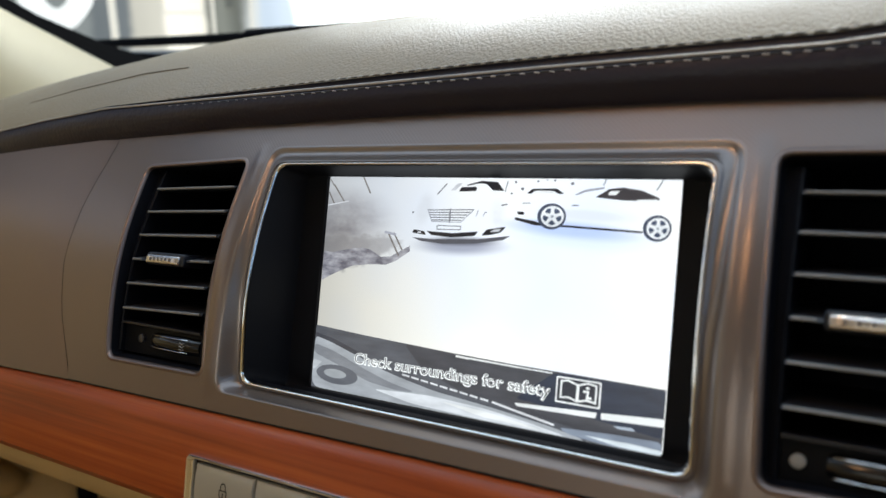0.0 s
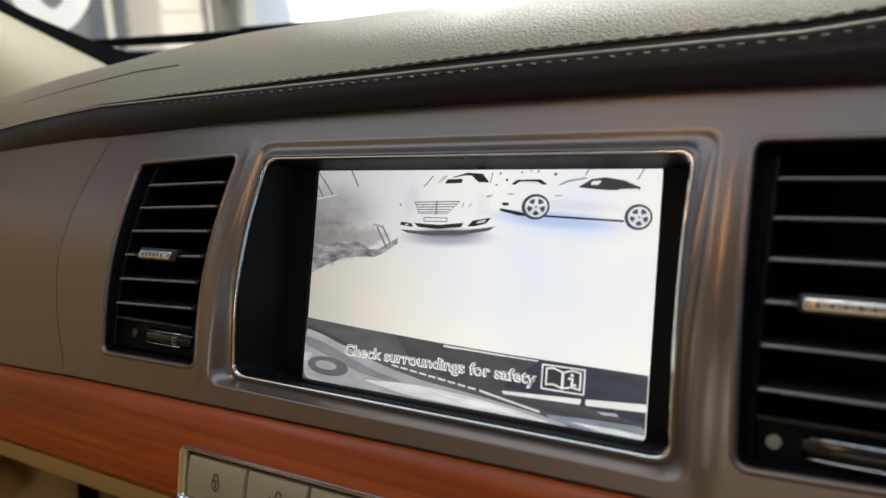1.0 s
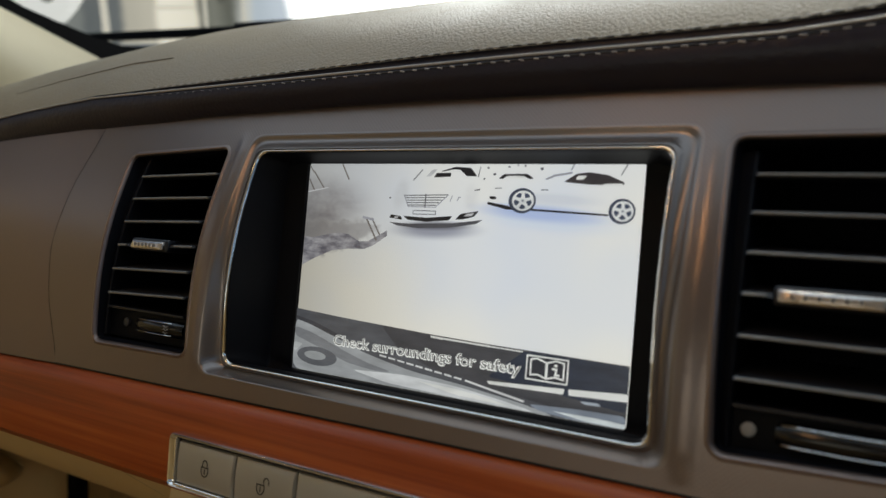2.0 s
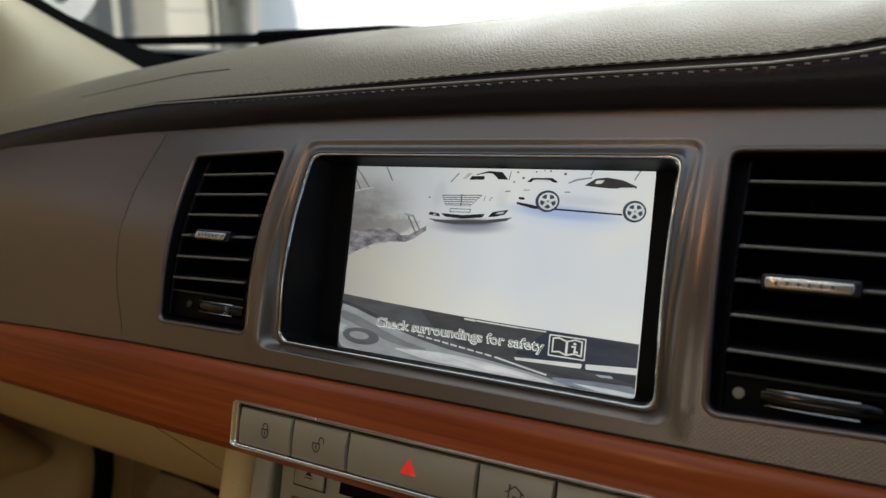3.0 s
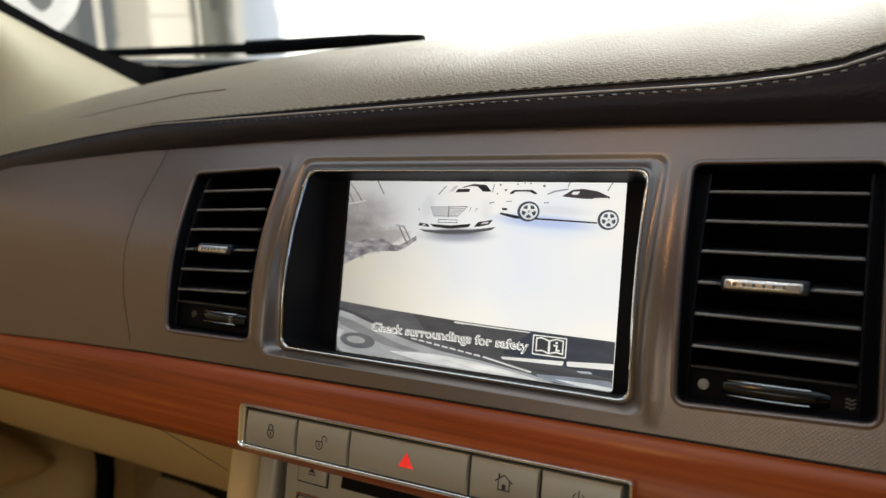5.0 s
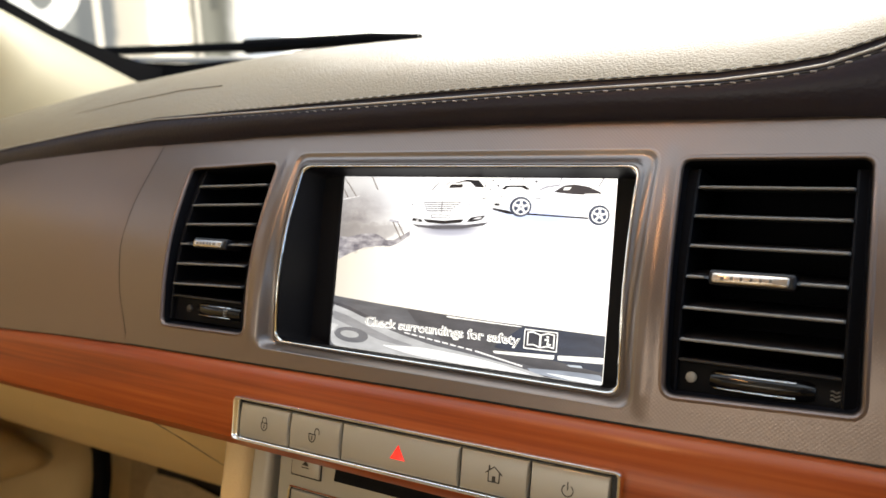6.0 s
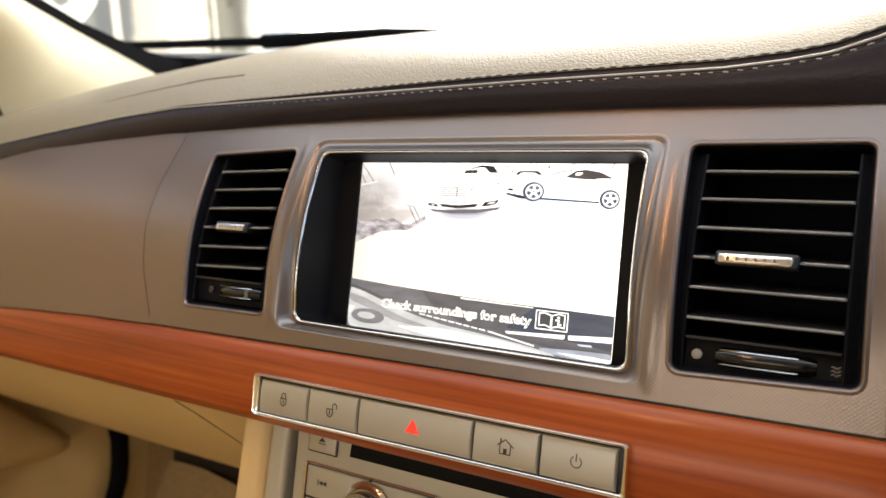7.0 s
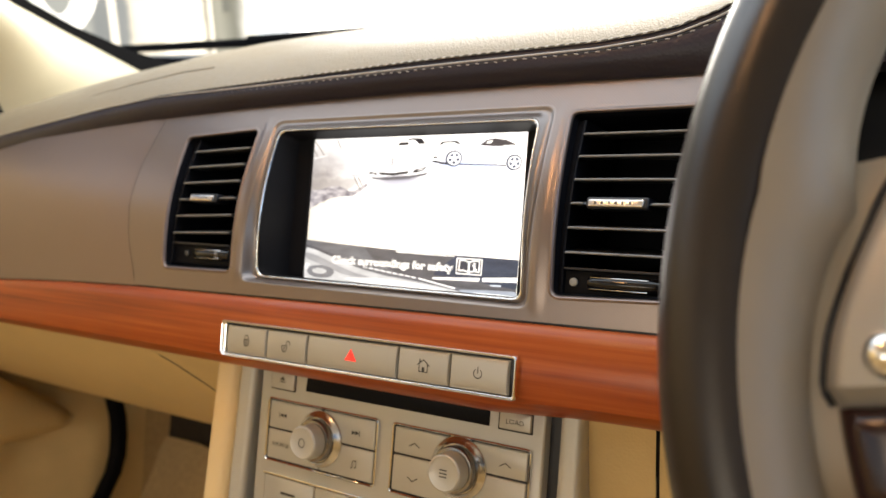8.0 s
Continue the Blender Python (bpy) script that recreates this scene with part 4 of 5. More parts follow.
    part("divider", box(a, b, yf(-0.03), yf(-0.03) + 0.03, -0.0312, -0.0300, 0.0004), M_BLACK, v)
    part("foot_plate", slab(rect(a - 0.004, b + 0.003, -0.0446, -0.0312, 0.001), lambda x, z: yf(z) + 0.003, 0.02, 0.0005), M_VENT, v)
    n = 16 if foot == s else 15
    bulge = [[(0.1283 + foot + 0.0360 * k / 16, yf(-0.037) + 0.0018 - 0.0030 * max(0.0, math.sin(math.pi * k / 16)) ** 0.6 + 0.003 * ((q + 0.037) / 0.0042) ** 2, q) for k in range(n + 1)] for q in spread(-0.0408, -0.0332, 8)]
    wheel = part("flow_wheel", strips(bulge, False), M_BLACK_GLOSS, v, "glossy black thumb wheel")
    for q in (-0.0342, -0.0398):
        part("wheel_line", tube([(0.1300 + foot + 0.0320 * k / 16, yf(-0.037) + 0.0010 - 0.0030 * math.sin(math.pi * (k / 16 * 0.88 + 0.06)) ** 0.6 + 0.003 * ((q + 0.037) / 0.0042) ** 2, q) for k in range(n - 1)], 0.00017, 6), M_CHROME, wheel, "fine chrome line")
    part("dot", slab(ellipse(0.1212 + foot, -0.0372, 0.0021, 0.0021, 16), lambda x, z: yf(z) + 0.0018, 0.002, 0.0004), M_GREY_DOT if foot == s else M_SLAT, v, "round mark beside the wheel")
    x = (0.1690 if foot == s else 0.1520) + foot
    sign = join([tube([(x + 0.0032 * k / 6, yf(-0.037) + (0.0028 if foot == s else -0.0016), q + 0.0004 * math.sin(k * 1.4)) for k in range(7)], 0.0002, 4) for q in (-0.0357, -0.0371, -0.0385)])
    part("air_sign", sign, M_GREY_DOT, v, "small grey air flow sign")
    return v


air_vent(VENT_RIGHT, 0.0, 0.0, (0.1166, 0.1722), spread(0.0380, -0.0228, 5), 0.0, "black louvred air vent with satin edges beside the driver")
air_vent(VENT_LEFT, -0.2863, -0.2790, (-0.1702, -0.1163), spread(0.0345, -0.0234, 5), 0.035, "black louvred air vent with satin edges on the passenger side")

# ---- row of buttons in the wood ----
strip = thing("button_row", (0, -0.01, -0.087), "row of five satin silver buttons in a chrome frame", "control panel")
ROW_OUT = rounded([(-0.1000, -0.0985), (0.1025, -0.0965), (0.1025, -0.0745), (-0.1010, -0.0762)], 0.0028, 5)


def row_mid(x):
    return -0.0868 + 0.010 * x


rings = []
ROW_IN = rounded([(-0.0962, -0.0966), (0.1003, -0.0947), (0.1003, -0.0763), (-0.0966, -0.0780)], 0.0014, 5)
for mix, y in ((0.0, -0.004), (0.0, -0.0110), (0.10, -0.0124), (0.30, -0.0131), (0.48, -0.0129), (0.60, -0.0122), (0.68, -0.0118), (0.80, -0.0121), (0.92, -0.0119), (1.0, -0.0110), (1.0, -0.006)):
    rings.append([(a[0] + (b[0] - a[0]) * mix, y, a[1] + (b[1] - a[1]) * mix) for a, b in zip(ROW_OUT, ROW_IN)])
part("chrome_frame", strips(rings), M_CHROME, strip, "bright chrome frame")
part("well", slab(ROW_IN, -0.0096, 0.004, 0.0002), M_BLACK, strip, "black gap round the buttons")
BUTTONS = []
for x0, x1 in ((-0.0952, -0.0626), (-0.0618, -0.0309), (-0.0301, 0.0323), (0.0331, 0.0643), (0.0651, 0.0978)):
    rows = []
    for u, d in ((-1.0, 0.004), (-1.0, 0.0009), (-0.97, 0.0003), (-0.92, 0.0), (-0.7, -0.00028), (-0.4, -0.00050), (0.0, -0.0006), (0.4, -0.00050), (0.7, -0.00028), (0.92, 0.0), (0.97, 0.0003), (1.0, 0.0009), (1.0, 0.004)):
        row = []
        for x, e in ((x0, 0.004), (x0, 0.0008), (x0 + 0.0002, 0.0003), (x0 + 0.0007, 0.0), ((x0 + x1) / 2, 0.0), (x1 - 0.0007, 0.0), (x1 - 0.0002, 0.0003), (x1, 0.0008), (x1, 0.004)):
            row.append((x, -0.0116 + max(d, e) if max(d, e) > 0 else -0.0116 + d, row_mid(x) - 0.0001 + 0.0085 * u))
        rows.append(row)
    BUTTONS.append(part("button", strips(rows, False), M_SILVER, strip))
yb = -0.01235


def mark(name, bms, parent, mat=M_MARK, label=""):
    return part(name, join(bms), mat, parent, label, False)


cx, cz = -0.0782, -0.0872
SHIELD = [(-0.0019, 0.0004), (-0.0019, -0.0016), (-0.0012, -0.0028), (0.0, -0.0034), (0.0012, -0.0028), (0.0019, -0.0016), (0.0019, 0.0004), (-0.0019, 0.0004)]
mark("closed_padlock_sign", [stroke([(cx + a, cz + b) for a, b in SHIELD], 0.0005, yb),
     stroke([(cx - 0.0013, cz + 0.0004)] + [(cx + 0.0013 * math.cos(radians(a)), cz + 0.0018 + 0.0014 * math.sin(radians(a))) for a in range(180, -1, -20)] + [(cx + 0.0013, cz + 0.0004)], 0.0005, yb),
     stroke([(cx, cz - 0.0020), (cx, cz - 0.0006)], 0.0006, yb)], BUTTONS[0])
cx, cz = -0.0474, -0.0872
mark("open_padlock_sign", [stroke([(cx + a, cz + b) for a, b in SHIELD], 0.0005, yb),
     stroke([(cx + 0.0015, cz + 0.0004)] + [(cx + 0.0028 + 0.0013 * math.cos(radians(a)), cz + 0.0020 + 0.0014 * math.sin(radians(a))) for a in range(180, -1, -20)] + [(cx + 0.0041, cz + 0.0010)], 0.0005, yb),
     stroke([(cx, cz - 0.0020), (cx, cz - 0.0006)], 0.0006, yb)], BUTTONS[1])
part("warning_triangle", join([slab(rounded([(-0.0026, -0.0895), (0.0056, -0.0895), (0.0015, -0.0828)], 0.0004, 3), -0.01245, 0.001, 0.0002)]), M_RED, BUTTONS[2], "lit red warning triangle")
cx, cz = 0.0492, -0.0862
mark("house_sign", [stroke([(cx - 0.0037, cz + 0.0004), (cx, cz + 0.0032), (cx + 0.0037, cz + 0.0004)], 0.00048, yb),
     stroke([(cx - 0.0025, cz + 0.0008), (cx - 0.0025, cz - 0.0030), (cx + 0.0025, cz - 0.0030), (cx + 0.0025, cz + 0.0008)], 0.00048, yb),
     flat([(cx - 0.0008, cz - 0.0028), (cx + 0.0008, cz - 0.0028), (cx + 0.0008, cz - 0.0006), (cx - 0.0008, cz - 0.0006)], yb),
     stroke([(cx - 0.0022, cz + 0.0019), (cx - 0.0022, cz + 0.0032)], 0.0007, yb)], BUTTONS[3])
cx, cz = 0.0812, -0.0858
mark("power_sign", [stroke([(cx + 0.0023 * math.cos(radians(a)), cz + 0.0023 * math.sin(radians(a))) for a in range(125, 416, 15)], 0.00045, yb),
     stroke([(cx, cz + 0.0003), (cx, cz + 0.0031)], 0.0005, yb)], BUTTONS[4])

# ---- centre console: radio unit, edge strips and cheeks ----
RY = 0.0225
radio = thing("radio_unit", (0, 0.03, -0.16), "satin silver radio and climate control unit with two knobs", "control panel")
part("face", slab(rect(-0.0965, 0.1045, -0.300, -0.1000, 0.002), RY, 0.03, 0.0012), M_RADIO, radio)
part("disc_slot", slab(rounded([(-0.0585, -0.1183), (0.0722, -0.1178), (0.0722, -0.1096), (-0.0578, -0.1098)], 0.0006, 2), RY - 0.0003, 0.004, 0.0002), M_VENT, radio, "black disc slot")


def key(x0, x1, z0, z1, parent=None, gap=0.0009, r=0.0006):
    """A button with a dark gap round it."""
    g = part("key_gap", slab(rect(x0 - gap, x1 + gap, z0 - gap, z1 + gap, r), RY - 0.0002, 0.003, 0.0001), M_BLACK, radio)
    return part("key", slab(rect(x0, x1, z0, z1, r), RY - 0.0012, 0.003, 0.0005), M_RADIO, g)


k = key(-0.0868, -0.0676, -0.1196, -0.1092)
mark("eject_sign", [flat([(-0.0796, -0.1138), (-0.0748, -0.1138), (-0.0772, -0.1112)], RY - 0.0014), stroke([(-0.0796, -0.1149), (-0.0748, -0.1149)], 0.0005, RY - 0.0014)], k)
k = key(0.0783, 0.0968, -0.1176, -0.1084)
part("words", lettering("LOAD", 0.0825, 0.0928, -0.1145, 0.0026, RY - 0.0014), M_MARK, k, "", False)


def cluster(x0, x1, z0, z1, kx, kz, sign):
    """Four keys round a turning knob, in a chrome line."""
    o, i = rect(x0 - 0.0016, x1 + 0.0016, z0 - 0.0016, z1 + 0.0016, 0.0028), rect(x0 - 0.0004, x1 + 0.0004, z0 - 0.0004, z1 + 0.0004, 0.0018)
    part("chrome_line", strips([[(x, RY + 0.001, z) for x, z in o], [(x, RY - 0.0016, z) for x, z in o], [(a[0] * 0.5 + b[0] * 0.5, RY - 0.0021, a[1] * 0.5 + b[1] * 0.5) for a, b in zip(o, i)], [(x, RY - 0.0014, z) for x, z in i], [(x, RY + 0.001, z) for x, z in i]]), M_CHROME, radio, "chrome line round the keys")
    part("key_gap", slab(i, RY - 0.0002, 0.003, 0.0001), M_BLACK, radio)
    zm = kz
    keys = []
    for a, b, c, d in ((x0 + 0.0005, kx - 0.0006, zm + 0.0006, z1 - 0.0005), (kx + 0.0006, x1 - 0.0005, zm + 0.0006, z1 - 0.0005), (x0 + 0.0005, kx - 0.0006, z0 + 0.0005, zm - 0.0006), (kx + 0.0006, x1 - 0.0005, z0 + 0.0005, zm - 0.0006)):
        keys.append(part("key", slab(rect(a, b, c, d, 0.0008), RY - 0.0014, 0.003, 0.0006), M_RADIO, radio))
    collar = [[(x, y, z) for x, z in ellipse(kx, kz, r, r, 48)] for r, y in ((0.0174, RY), (0.0173, RY - 0.0022), (0.0168, RY - 0.0028), (0.0156, RY - 0.0034), (0.0146, RY - 0.0046), (0.0140, RY - 0.0052), (0.0134, RY - 0.0046))]
    knob = part("knob_collar", strips(collar, True, False, True), M_SATIN_CHROME, radio, "flared chrome collar")
    drum = [[(x, y, z) for x, z in ellipse(kx, kz, r, r, 48)] for r, y in ((0.0131, RY), (0.0131, RY - 0.0040), (0.0128, RY - 0.0084), (0.0122, RY - 0.0092), (0.0108, RY - 0.0094))]
    part("knob_drum", strips(drum, True, False, True), M_DRUM, knob, "dark polished drum of the knob")
    body = [[(x, y, z) for x, z in ellipse(kx, kz, r, r, 40)] for r, y in ((0.0105, RY - 0.0090), (0.0103, RY - 0.0162), (0.0099, RY - 0.0176), (0.0090, RY - 0.0182), (0.0080, RY - 0.0178), (0.003, RY - 0.0176))]
    part("knob", strips(body, True, False, True), M_RADIO, knob, "satin silver turning knob")
    mark("knob_sign", [stroke(ellipse(kx, kz, 0.0022, 0.0026, 14) + [(kx + 0.0022, kz)], 0.0005, RY - 0.0183)] if sign == "ring" else [stroke([(kx - 0.002, kz + q), (kx + 0.002, kz + q)], 0.0006, RY - 0.0183) for q in (-0.0018, 0, 0.0018)], knob)
    return keys


ks = cluster(-0.0862, -0.0012, -0.1645, -0.1272, -0.0428, -0.1452, "ring")
ym = RY - 0.0018
mark("back_sign", [flat([(-0.0738, -0.1372), (-0.0738, -0.1344), (-0.0768, -0.1358)], ym), flat([(-0.0712, -0.1372), (-0.0712, -0.1344), (-0.0740, -0.1358)], ym), stroke([(-0.0772, -0.1372), (-0.0772, -0.1344)], 0.0005, ym)], ks[0])
mark("forward_sign", [flat([(-0.0160, -0.1382), (-0.0160, -0.1354), (-0.0130, -0.1368)], ym), flat([(-0.0186, -0.1382), (-0.0186, -0.1354), (-0.0158, -0.1368)], ym), stroke([(-0.0128, -0.1382), (-0.0128, -0.1354)], 0.0005, ym)], ks[1])
part("words", lettering("SOURCE", -0.0815, -0.0675, -0.1556, 0.0022, ym), M_MARK, ks[2], "", False)
mark("note_sign", [stroke([(-0.0165, -0.1575), (-0.0165, -0.1535), (-0.0138, -0.1530), (-0.0138, -0.1570)], 0.0004, ym), flat(ellipse(-0.0171, -0.1576, 0.0007, 0.0005, 8), ym), flat(ellipse(-0.0144, -0.1571, 0.0007, 0.0005, 8), ym)], ks[3])
ks = cluster(0.0118, 0.0968, -0.1645, -0.1272, 0.0560, -0.1432, "bars")
for i, x in ((0, 0.0265), (1, 0.0840)):
    mark("arrow_sign", [stroke([(x - 0.0032, -0.1372), (x, -0.1352), (x + 0.0032, -0.1372)], 0.0005, ym)], ks[i])
for i, x in ((2, 0.0265), (3, 0.0840)):
    mark("arrow_sign", [stroke([(x - 0.0032, -0.1548), (x, -0.1568), (x + 0.0032, -0.1548)], 0.0005, ym)], ks[i])
# the row under it
for x0, x1 in ((-0.0862, -0.0450), (-0.0440, -0.0012), (0.0118, 0.0535), (0.0545, 0.0968)):
    k = key(x0, x1, -0.196, -0.1752)
    part("key_bar", join([box((x0 + x1) / 2 - 0.006, (x0 + x1) / 2 + 0.006, RY - 0.0015, RY - 0.001, -0.1850, -0.1836)]), M_MARK, k, "", False)
for x0, x1 in ((-0.0862, -0.0012), (0.0118, 0.0968)):
    part("chrome_line", box(x0 - 0.0014, x1 + 0.0014, RY - 0.0018, RY + 0.001, -0.1744, -0.1732, 0.0004), M_CHROME, radio)

console = thing("centre_console", (0, 0.06, -0.2), "beige and satin silver centre console sides", "console")


def column(x0, x1, y0, depth, r, ztop=-0.106, lean=0.0):
    prof = rounded([(x0, y0 + depth), (x0, y0), (x1, y0), (x1, y0 + depth)], [0.001, r, r, 0.001], 6)
    return strips([[(x + lean * (ztop - z), y, z) for x, y in prof] for z in spread(ztop, -0.36, 10)], True, True, True)


part("gap", box(-0.1012, 0.1135, 0.030, 0.06, -0.36, -0.104), M_BLACK, console, "black joint beside the radio")
part("edge_strip", column(-0.1150, -0.1008, 0.0205, 0.05, 0.004, -0.104, -0.04), M_RADIO, console, "satin silver edge strip")
part("edge_strip", column(0.1128, 0.1250, 0.0205, 0.05, 0.004, -0.104, 0.0), M_RADIO, console, "satin silver edge strip")
part("cheek", column(-0.1368, -0.1153, 0.0180, 0.30, 0.009, -0.104, -0.05), M_CREAM, console, "cream leather cheek")

# ---- driver's knee panel ----
knee = thing("knee_panel", (0.4, 0.05, -0.2), "beige lower panel under the driver's dashboard", "dashboard panel")
prof = [(0.022, -0.100), (0.0285, -0.106), (0.032, -0.125), (0.040, -0.16), (0.06, -0.22), (0.10, -0.30)]
part("panel", strips([[(x, y, z) for y, z in prof] for x in spread(0.1252, 0.1595, 6)], False), M_BEIGE, knee)
part("panel", strips([[(x, y + 0.0015, z) for y, z in prof] for x in spread(0.1610, 0.80, 12)], False), M_BEIGE, knee)
part("panel_joint", strips([[(x, y + 0.004, z) for y, z in prof] for x in (0.159, 0.1615)], False), M_BLACK, knee)

# ---- glove box ----
glove = thing("glove_box", (-0.4, 0.1, -0.15), "closed beige leather glove box under the wood band", "glove box")
GL = [(0.010, -0.1045), (0.0175, -0.1070), (0.0235, -0.1115), (0.034, -0.1205), (0.060, -0.1400), (0.10, -0.1650), (0.14, -0.1860), (0.165, -0.1975), (0.175, -0.2015), (0.186, -0.2035), (0.21, -0.2000), (0.30, -0.19)]


def glove_at(s):
    """A point of the profile, s from 0 to 1 down its length."""
    return (lerp([(i / (len(GL) - 1), p[0]) for i, p in enumerate(GL)], s), lerp([(i / (len(GL) - 1), p[1]) for i, p in enumerate(GL)], s))


def joint_x(s):
    """The slanting joint between the lid and the fixed part beside the console."""
    return -0.214 + 0.16 * max(0.0, s - 0.15)


def glove_skin(xa, xb, n):
    rows = []
    for k in range(45):
        s = k / 44
        y, z = glove_at(s)
        a, b = xa(s), xb(s)
        row = []
        for i in range(n + 1):
            x = a + (b - a) * i / n
            near = min(1.0, min(x - a, b - x) / 0.004)
            row.append((x, y + 0.0016 * (1 - near) ** 2 + 0.035 * max(0, -x - 0.38) ** 1.5, z))
        rows.append(row)
    return strips(rows, False)


part("lid", glove_skin(lambda s: -0.80, lambda s: joint_x(s) - 0.0009, 60), M_BEIGE, glove)
part("fixed_side", glove_skin(lambda s: joint_x(s) + 0.0009 * max(0.0, 1.6 - 1.6 * s), lambda s: -0.125, 20), M_BEIGE, glove)

part("lid_joint", strips([[(joint_x(q) + d, glove_at(q)[0] + 0.0012, glove_at(q)[1]) for q in spread(0.20, 0.42, 20)] for d in (-0.0018, 0.0018)], False), M_BLACK, glove, "dark gap beside the lid")

# ---- passenger door, its seal, and the footwell ----
door = thing("passenger_door", (-0.72, -0.2, -0.25), "closed beige door lining with a bulging armrest", "door")
rows = []
for z in spread(-0.62, 0.10, 24):
    rows.append([(-0.705 + 0.012 * math.sin(6 * z + y * 3) + 0.038 * max(0.0, min(1.0, (y - 0.235) / 0.085)) ** 1.4, y, z + 0.10 * (0.3 - y)) for y in spread(-1.2, 0.20, 28) + spread(0.215, 0.33, 8)])
part("lining", strips(rows, False), M_BEIGE, door)
ARM_TOP = [(-0.9, -0.02), (0.0, -0.128), (0.127, -0.180), (0.20, -0.218), (0.255, -0.249), (0.275, -0.262), (0.282, -0.270)]
ARM_FOOT = [(-0.9, -0.21), (0.137, -0.297), (0.20, -0.289), (0.255, -0.281), (0.275, -0.276), (0.282, -0.271)]
rows = []
for y in spread(-0.9, 0.20, 22) + spread(0.21, 0.282, 12):
    a, b = lerp(ARM_TOP, y), lerp(ARM_FOOT, y)
    m, h = (a + b) / 2, (a - b) / 2
    rows.append([(-0.715 + 0.063 * (max(0.0, math.cos(q)) ** 0.45) * min(1, h / 0.02) ** 0.5, y, m + h * math.sin(q)) for q in spread(-math.pi / 2, math.pi / 2, 16)])
bm = strips(rows, False)
part("armrest", bm, M_BEIGE, door, "rounded beige armrest")
seal = thing("door_seal", (-0.66, 0.33, -0.3), "black rubber door seal curving down the door post", "seal")
SEAL = [(-0.66, 0.235, -0.165), (-0.66, 0.282, -0.205), (-0.66, 0.316, -0.240), (-0.66, 0.327, -0.270), (-0.66, 0.3315, -0.30), (-0.66, 0.332, -0.325), (-0.66, 0.327, -0.350), (-0.66, 0.313, -0.378), (-0.66, 0.285, -0.42), (-0.66, 0.24, -0.47)]
part("rubber", tube(SEAL, 0.0100, 10), M_RUBBER, seal)
part("lip", tube([(x + 0.004, y + 0.007, z) for x, y, z in SEAL], 0.0045, 8), M_RUBBER, seal)
kick = thing("kick_panel", (-0.66, 0.36, -0.3), "beige kick panel beside the passenger footwell", "panel")
bm = strips([[(-0.668 + 0.008 * s + 0.003 * math.sin(9 * z), 0.325 + 0.052 * s + 0.02 * max(0, -0.30 - z), z) for s in spread(0, 1, 8)] for z in spread(-0.62, -0.16, 24)], False)
part("lining", bm, M_BEIGE, kick)
bm = strips([[(-0.660 + 0.003 * math.sin(9 * z) + 0.010 * s, 0.3765 + 0.042 * s + 0.02 * max(0, -0.30 - z), z) for s in spread(0, 1, 8)] for z in spread(-0.62, -0.16, 24)], False)
part("corner_trim", bm, M_BEIGE_DARK, kick, "carpeted corner strip")
carpet = tagged(thing("footwell_carpet", (-0.4, 0.4, -0.5), "tan carpet rising in the dim passenger footwell", "carpet"), kind="structure")
rise = ((0.408, -0.312), (0.400, -0.328), (0.388, -0.365), (0.355, -0.43), (0.25, -0.50), (0.05, -0.55), (-0.4, -0.58), (-1.2, -0.6))
bm = strips([[(x, y + 0.006 * noise.noise(Vector((x * 9, 2, z * 9))), z - 0.12 * max(0.0, x + 0.58) * max(0.0, min(1.0, (y - 0.3) / 0.1)) + 0.012 * noise.noise(Vector((x * 7, y * 7, z * 5)))) for x in spread(-0.655, -0.11, 30)] for y, z in rise], False)
part("pile", bm, M_BEIGE_DARK, carpet)
felt = thing("underdash_panel", (-0.4, 0.42, -0.24), "black felt panel in the shade under the glove box", "panel")
part("board", strips([[(x, 0.416 + 0.004 * math.sin(x * 21), z) for x in spread(-0.654, -0.11, 16)] for z in spread(-0.33, -0.15, 6)], False), M_FELT, felt)

# ---- steering wheel, stalk and instruments ----
WC, WR, WT = Vector((0.4019, -0.1408, -0.0325)), 0.1823, 0.0172
UP = Vector((0, math.sin(radians(7)), math.cos(radians(7))))
OUT = Vector((0, -math.cos(radians(7)), math.sin(radians(7))))
AX = Vector((1, 0, 0))


def on_wheel(r, a, h):
    return WC + AX * (r * math.cos(a)) + UP * (r * math.sin(a)) + OUT * h


wheel = thing("steering_wheel", WC, "dark leather steering wheel with satin silver spoke controls", "steering wheel")
rings = []
for i in range(120):
    a = 2 * math.pi * i / 120
    grip = 1.0 + 0.10 * math.exp(-((math.degrees(a) - 150) / 14) ** 2) + 0.10 * math.exp(-((math.degrees(a) - 30) / 14) ** 2)
    high = max(0.0, min(1.0, (172 - abs(math.degrees(a) - 90) - 90) / 26))
    dent = lambda b: grip * (1 - high * (0.075 * math.exp(-((math.degrees(b) - 56) / 11) ** 2) + 0.06 * math.exp(-((math.degrees(b) - 104) / 9) ** 2)))
    rings.append([tuple(on_wheel(WR + WT * dent(b) * math.cos(b) * 0.95, a, WT * dent(b) * math.sin(b) * 1.08)) for b in [2 * math.pi * j / 48 for j in range(48)]])
bm = strips(rings + [rings[0]])
bmesh.ops.remove_doubles(bm, verts=bm.verts, dist=1e-6)
part("rim", bm, M_RIM, wheel, "dark grained leather rim")
rows = []
